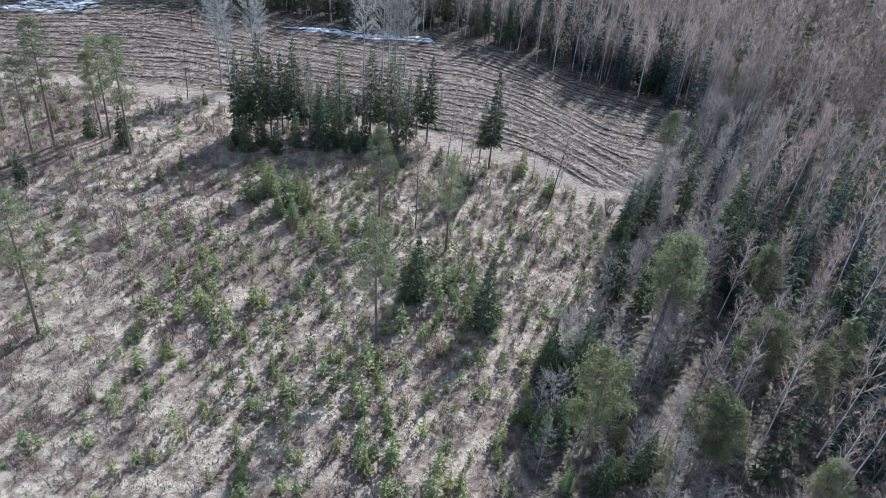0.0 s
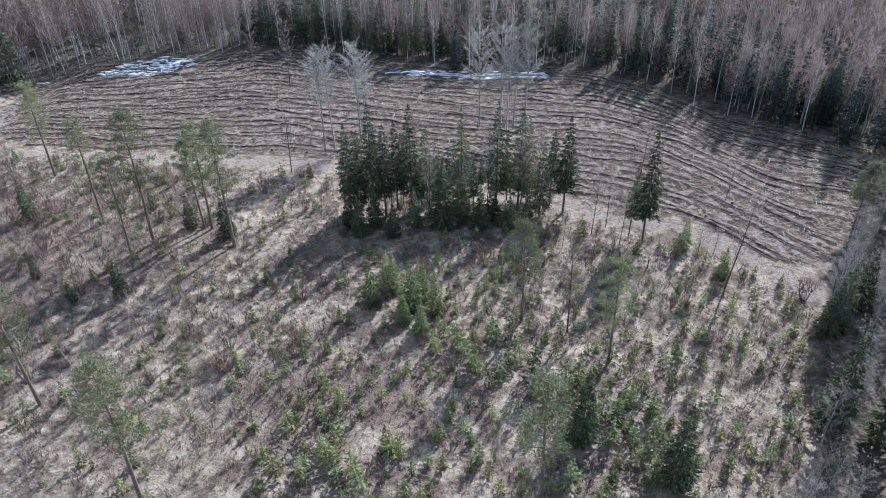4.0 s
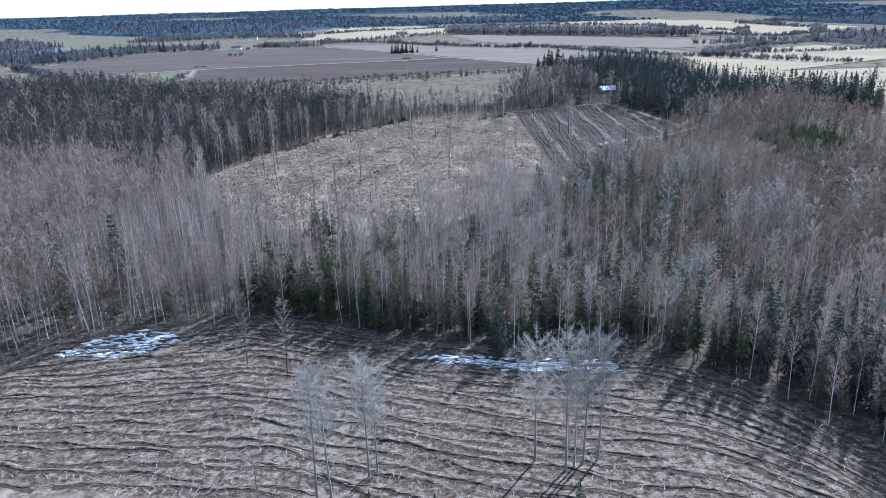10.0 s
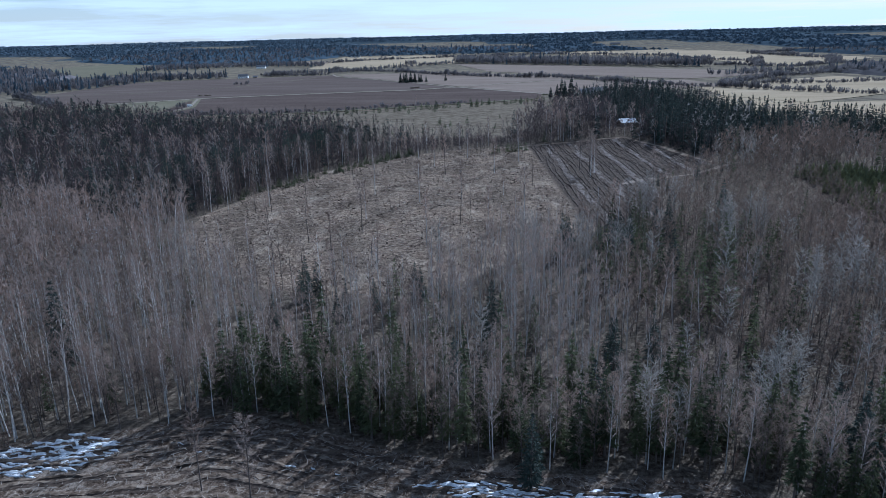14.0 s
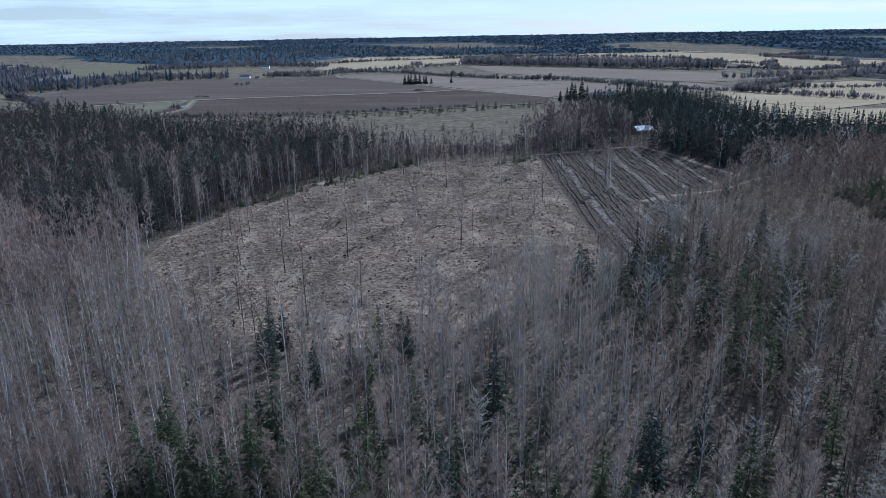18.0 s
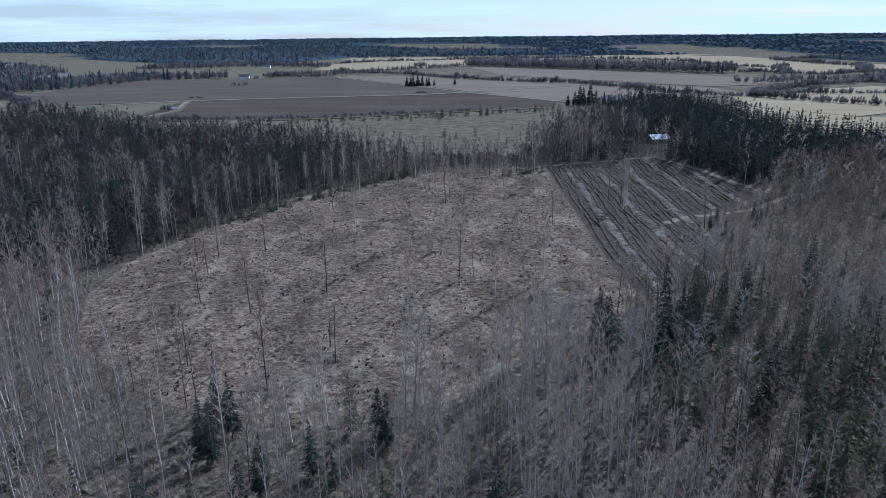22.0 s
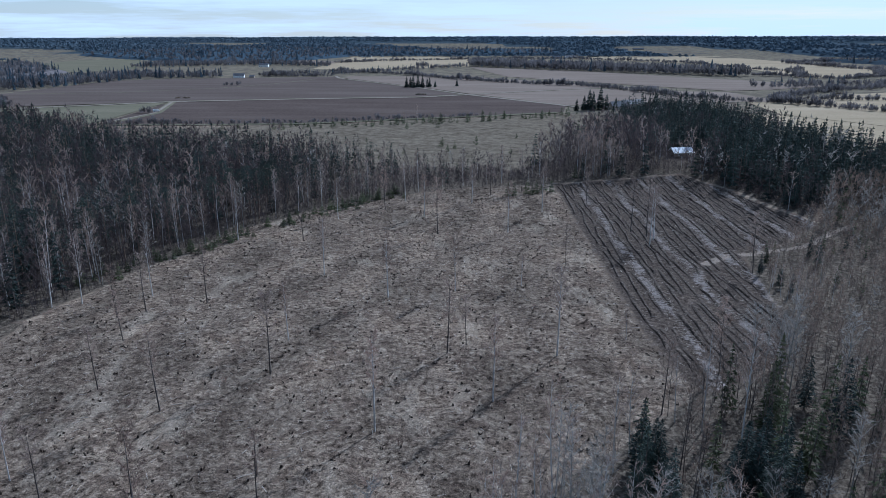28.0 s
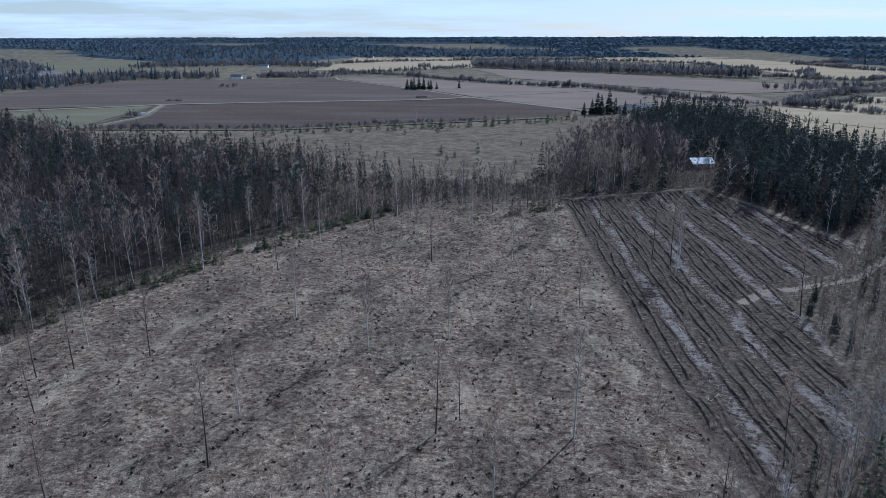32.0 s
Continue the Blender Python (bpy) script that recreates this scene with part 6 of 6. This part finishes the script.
def build_horizon():
    """Woods to the edge of sight: long belts, one behind the other."""
    rng = np.random.default_rng(81)
    for r in np.geomspace(2700, 4750, 13):
        n = int(1.8 * r / 14)
        ang = np.linspace(-0.9, 0.9, n)
        gate = far_open(ang, r) < 0.15
        top = np.where(gate, 6 + 1.5 * np.sin(ang * 31 + r) + rng.uniform(-2.0, 2.0, n), -2.0)
        rows = []
        for back, k in ((0, -0.1), (25, 0.5), (70, 1.0), (150, 0.9), (220, -0.1)):
            rr = r + back + rng.uniform(-3, 3, n)
            x, y = rr * np.sin(ang), rr * np.cos(ang)
            rows.append(np.column_stack([x, y, land(x, y) + k * top]))
        me = add_mesh("horizon_wood", np.concatenate(rows), grid_tris(n, 5), [M_HAZEWOOD])
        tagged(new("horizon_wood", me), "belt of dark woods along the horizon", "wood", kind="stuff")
    shapes = []
    for _ in range(6):
        s, m = Shape(), 6
        ring = np.arange(m) * 2 * math.pi / m + rng.normal(0, 0.2, m)
        wide = rng.uniform(6, 10, m)
        s.add(np.vstack([np.column_stack([wide * np.cos(ring), wide * np.sin(ring), rng.uniform(4, 6, m)]), (rng.normal(0, 1), rng.normal(0, 1), rng.uniform(8.5, 11))]), [(i, (i + 1) % m, m) for i in range(m)], 0)
        shapes.append(s)
    n = 15000
    ang, r = rng.uniform(-0.68, 0.68, n), np.sqrt(rng.uniform(2550 ** 2, 4650 ** 2, n))
    keep = far_open(ang, r) < 0.25
    ang, r = ang[keep], r[keep]
    tagged(new("horizon_wood", wood_mesh("horizon_wood", shapes, [M_HAZEWOOD], r * np.sin(ang), r * np.cos(ang), 1.0, rng, 0.3)), "crowns of far woods towards the horizon", "wood", kind="stuff")


build_horizon()

# the spruces in the brown field and by the farm, young pines on the heath
LONE_SPRUCE = Kind("spruce_tree", [spruce_shape(RNG, 18, 4.4, 16, 9, 0.02, 7, 2.0, 0.8, 0.3) for _ in range(4)], M_SPRUCEBARK, M_HAZENEEDLE, "dark spruce standing in open fields", "spruces in the fields")
for x, y, h in ((-64.8, 1197, 15.6), (-55.7, 1194.1, 17.5), (-49.2, 1197.2, 18.4), (-42.9, 1194.6, 16.5), (-33.6, 1199.3, 13.8), (-26.1, 1204.2, 10.1), (3.7, 1221.8, 11.9), (-37, 1205.4, 12.8), (-60, 1202.2, 14.7),
                (-330.3, 734, 23.6), (-316.2, 726.5, 20.7), (-300.2, 717.7, 22.7), (-278.8, 707.5, 18.7), (-342, 731.7, 21.7), (121.3, 879.4, 14.4), (126.9, 881.9, 20.1), (129.7, 879.6, 18.2), (137.2, 883.9, 22), (142.7, 882.4, 15.3), (113.7, 875, 11.5), (148.1, 869.9, 13.4)):
    LONE_SPRUCE.plant(x, y, h, RNG, wide=0.95)
HEATH_PINE = Kind("pine_tree", [spruce_shape(RNG, 4, 1.6, 8, 6, 0.02, 4, 0.7, 0.6, 0.5) for _ in range(4)], M_SPRUCEBARK, M_SPRUCE, "small dark pine on open heath", "young pines on the heath")
for x, y in zip(*scatter(HEATH, 7.0, np.random.default_rng(91), only=lambda a, b: np.random.default_rng(5).random(len(a)) < 0.03 + 0.9 * np.exp(-(distance([(-127, 745.7), (-64.4, 764.9), (-8.4, 783.2), (63.4, 810.1), (93.2, 830.8)], a, b) / 9) ** 2))):
    HEATH_PINE.plant(float(x), float(y), float(RNG.uniform(2.5, 8.0)), RNG)
LOW_SPRUCE = Kind("young_spruce", [spruce_shape(RNG, 5, 1.5, 12, 7, 0.0, 8, 0.5, 0.6, 0.4) for _ in range(4)], M_SPRUCEBARK, M_SPRUCE, "young spruce at the edge of the felled clearing", "young spruces by the clearing")
for x, y, h in ((25.4, 509, 7), (28, 510, 6), (34, 515, 7), (36, 513.5, 5), (41.7, 520, 7), (45, 518, 6), (38.2, 516, 6), (60.6, 549, 7)):
    LOW_SPRUCE.plant(x, y, h, RNG, label="dark half-grown spruce behind the clearing")
for k in range(90):
    s = RNG.random()
    x, y = -98 + 78 * s + RNG.normal(0, 2.5) - 4 * RNG.random(), 388 + 127 * s ** 0.9 + RNG.normal(0, 2.5) + 5 * RNG.random()
    LOW_SPRUCE.plant(float(x), float(y), float(RNG.uniform(1.8, 5.5)), RNG, label="young spruce at the edge of the felled clearing", wide=float(RNG.uniform(0.9, 1.3)))
for x, y, h in ((62.5, 556, 21.1), (65.5, 558.8, 22.1), (70.3, 554.3, 20.1), (73.2, 550.9, 22.1), (76.1, 548.6, 21.1), (78.1, 553.7, 19.1), (43.8, 554.6, 20.1), (108.2, 576.6, 17), (113.4, 582.1, 16), (-39.2, 785.6, 8.8), (-29.2, 795.1, 13.6)):
    LONE_BIRCH.plant(x, y, h, RNG, label="tall bare birch behind the ploughed strip")

# ---- houses ----
M_ROOF = mottled("bright_metal_roof", 0.5, (0.3, (0.72, 0.73, 0.75)), (0.7, (0.85, 0.86, 0.88)), rough=0.35, spec=0.5)
M_DARKROOF = mottled("grey_roof", 0.5, (0.3, (0.10, 0.10, 0.11)), (0.7, (0.18, 0.18, 0.19)), rough=0.7)
M_BOARDS = mottled("weathered_boards", 0.8, (0.3, (0.20, 0.16, 0.125)), (0.7, (0.36, 0.31, 0.25)), stretch=(4, 4, 0.3))
M_WHITE = mottled("white_paint", 0.6, (0.3, (0.72, 0.72, 0.70)), (0.7, (0.82, 0.82, 0.80)), rough=0.5)
M_PANE = mottled("dark_pane", 0.5, (0.4, (0.02, 0.025, 0.03)), (0.6, (0.04, 0.045, 0.05)), rough=0.08, spec=0.5)


def part(name, bm, material, parent, label=""):
    me = bpy.data.meshes.new(name)
    bm.normal_update()
    bm.to_mesh(me)
    bm.free()
    me.materials.append(material)
    ob = new(name, me)
    ob.parent = parent
    return tagged(ob, label)


def box(x0, x1, y0, y1, z0, z1):
    bm = bmesh.new()
    bmesh.ops.create_cube(bm, size=1.0)
    for v in bm.verts:
        v.co = ((x0, x1)[v.co.x > 0], (y0, y1)[v.co.y > 0], (z0, z1)[v.co.z > 0])
    return bm


def house(x, y, turn, long, deep, eaves, ridge, wall, roof, label, chimney=True):
    root = new("house")
    root.matrix_basis = pose(x, y, float(land(x, y)) - 0.2, 0, 0, turn)
    bm = box(-long / 2, long / 2, -deep / 2, deep / 2, 0, eaves)
    part("wall", bm, wall, root)
    for sx in (-1, 1):
        bm = bmesh.new()
        a = [bm.verts.new((sx * (long / 2 - 0.01), s, z)) for s, z in ((-deep / 2, eaves), (deep / 2, eaves), (0, ridge - 0.05))]
        b = [bm.verts.new((sx * (long / 2 - 0.25), s, z)) for s, z in ((-deep / 2, eaves), (deep / 2, eaves), (0, ridge - 0.05))]
        bm.faces.new(a), bm.faces.new(b[::-1])
        for i in range(3):
            bm.faces.new((a[i], b[i], b[(i + 1) % 3], a[(i + 1) % 3]))
        part("gable", bm, wall, root)
    for s in (-1, 1):
        bm = bmesh.new()
        e, o = deep / 2 + 0.5, long / 2 + 0.5
        drop = (ridge - eaves) / (deep / 2)
        low = ridge - drop * e
        top = [bm.verts.new(p) for p in ((-o, 0, ridge), (o, 0, ridge), (o, s * e, low), (-o, s * e, low))]
        bot = [bm.verts.new(v.co - Vector((0, 0, 0.18))) for v in top]
        bm.faces.new(top), bm.faces.new(bot[::-1])
        for i in range(4):
            bm.faces.new((top[i], bot[i], bot[(i + 1) % 4], top[(i + 1) % 4]))
        bmesh.ops.recalc_face_normals(bm, faces=bm.faces[:])
        part("roof", bm, roof, root)
    n = max(2, int(long // 4))
    for i in range(n):
        cx = -long / 2 + (i + 0.5) * long / n
        w = part("window", box(cx - 0.6, cx + 0.6, -deep / 2 - 0.06, -deep / 2 + 0.05, 1.0, 2.2), M_WHITE, root)
        part("pane", box(cx - 0.5, cx + 0.5, -deep / 2 - 0.075, -deep / 2 - 0.02, 1.1, 2.1), M_PANE, w)
    if chimney:
        part("chimney", box(-0.4, 0.4, 0.3, 1.1, ridge - 0.8, ridge + 1.0), M_STUMP, root)
    return tagged(root, label, "house")


house(123.6, 591.2, 12, 11, 7, 2.6, 4.8, M_BOARDS, M_ROOF, "wooden house with a bright metal roof among trees")
house(155.9, 891.2, 20, 18, 9, 3.5, 7.5, M_BOARDS, M_DARKROOF, "long grey farm building beside spruces")
house(173.7, 915.3, 20, 22, 10, 3.5, 7.0, M_BOARDS, M_DARKROOF, "dark roofed barn at the farm")
house(-377.6, 1480.8, 5, 18, 10, 4.0, 7.5, M_WHITE, M_DARKROOF, "pale house on a rise in the fields")
house(-354.5, 1479.7, 5, 8, 7, 2.5, 4.5, M_BOARDS, M_DARKROOF, "small shed beside a house")
for x, y, l, wall in ((-866.3, 1597.4, 20, M_WHITE), (-569.9, 2051.7, 24, M_WHITE), (-447.8, 1918.1, 22, M_WHITE), (358.9, 2516, 30, M_WHITE), (447.7, 2611.9, 36, M_BOARDS), (619.9, 2989.1, 50, M_WHITE), (-650, 2567.7, 40, M_WHITE),
                      (306.4, 2448.4, 26, M_BOARDS), (705.2, 3071.9, 40, M_BOARDS), (-288.9, 2600.1, 30, M_WHITE)):
    house(x, y, float(RNG.uniform(-15, 15)), l, 12, 5, 9, wall, M_DARKROOF, "distant farmhouse among fields", False)

for x, y, wide in ((-304.9, 1015.3, 9), (-38.3, 1061.6, 8), (454.3, 1073.5, 8)):
    stone_heap(x, y, wide, np.random.default_rng(int(y)))

# a white van on the farm track
van = new("parked_van")
van.matrix_basis = pose(-271.1, 860.5, float(land(-271.1, 860.5)) + 0.4, 0, 0, 30)
bm = box(-2.6, 2.0, -1.0, 1.0, 0.45, 2.5)
bmesh.ops.bevel(bm, geom=bm.edges[:], offset=0.15, segments=2, affect="EDGES")
part("body", bm, M_WHITE, van)
bm = box(1.9, 2.8, -0.98, 0.98, 0.45, 1.5)
bmesh.ops.bevel(bm, geom=bm.edges[:], offset=0.12, segments=2, affect="EDGES")
part("bonnet", bm, M_WHITE, van)
part("windscreen", box(1.98, 2.04, -0.85, 0.85, 1.55, 2.3), M_PANE, van)
for wx in (-1.7, 1.9):
    for wy in (-0.95, 0.95):
        bm = bmesh.new()
        bmesh.ops.create_cone(bm, segments=14, radius1=0.4, radius2=0.4, depth=0.25, cap_ends=True, matrix=Matrix.Translation((wx, wy, 0.38)) @ Matrix.Rotation(math.pi / 2, 4, "X"))
        part("wheel", bm, M_DARKROOF, van)
tagged(van, "white van parked on a farm track", "van")
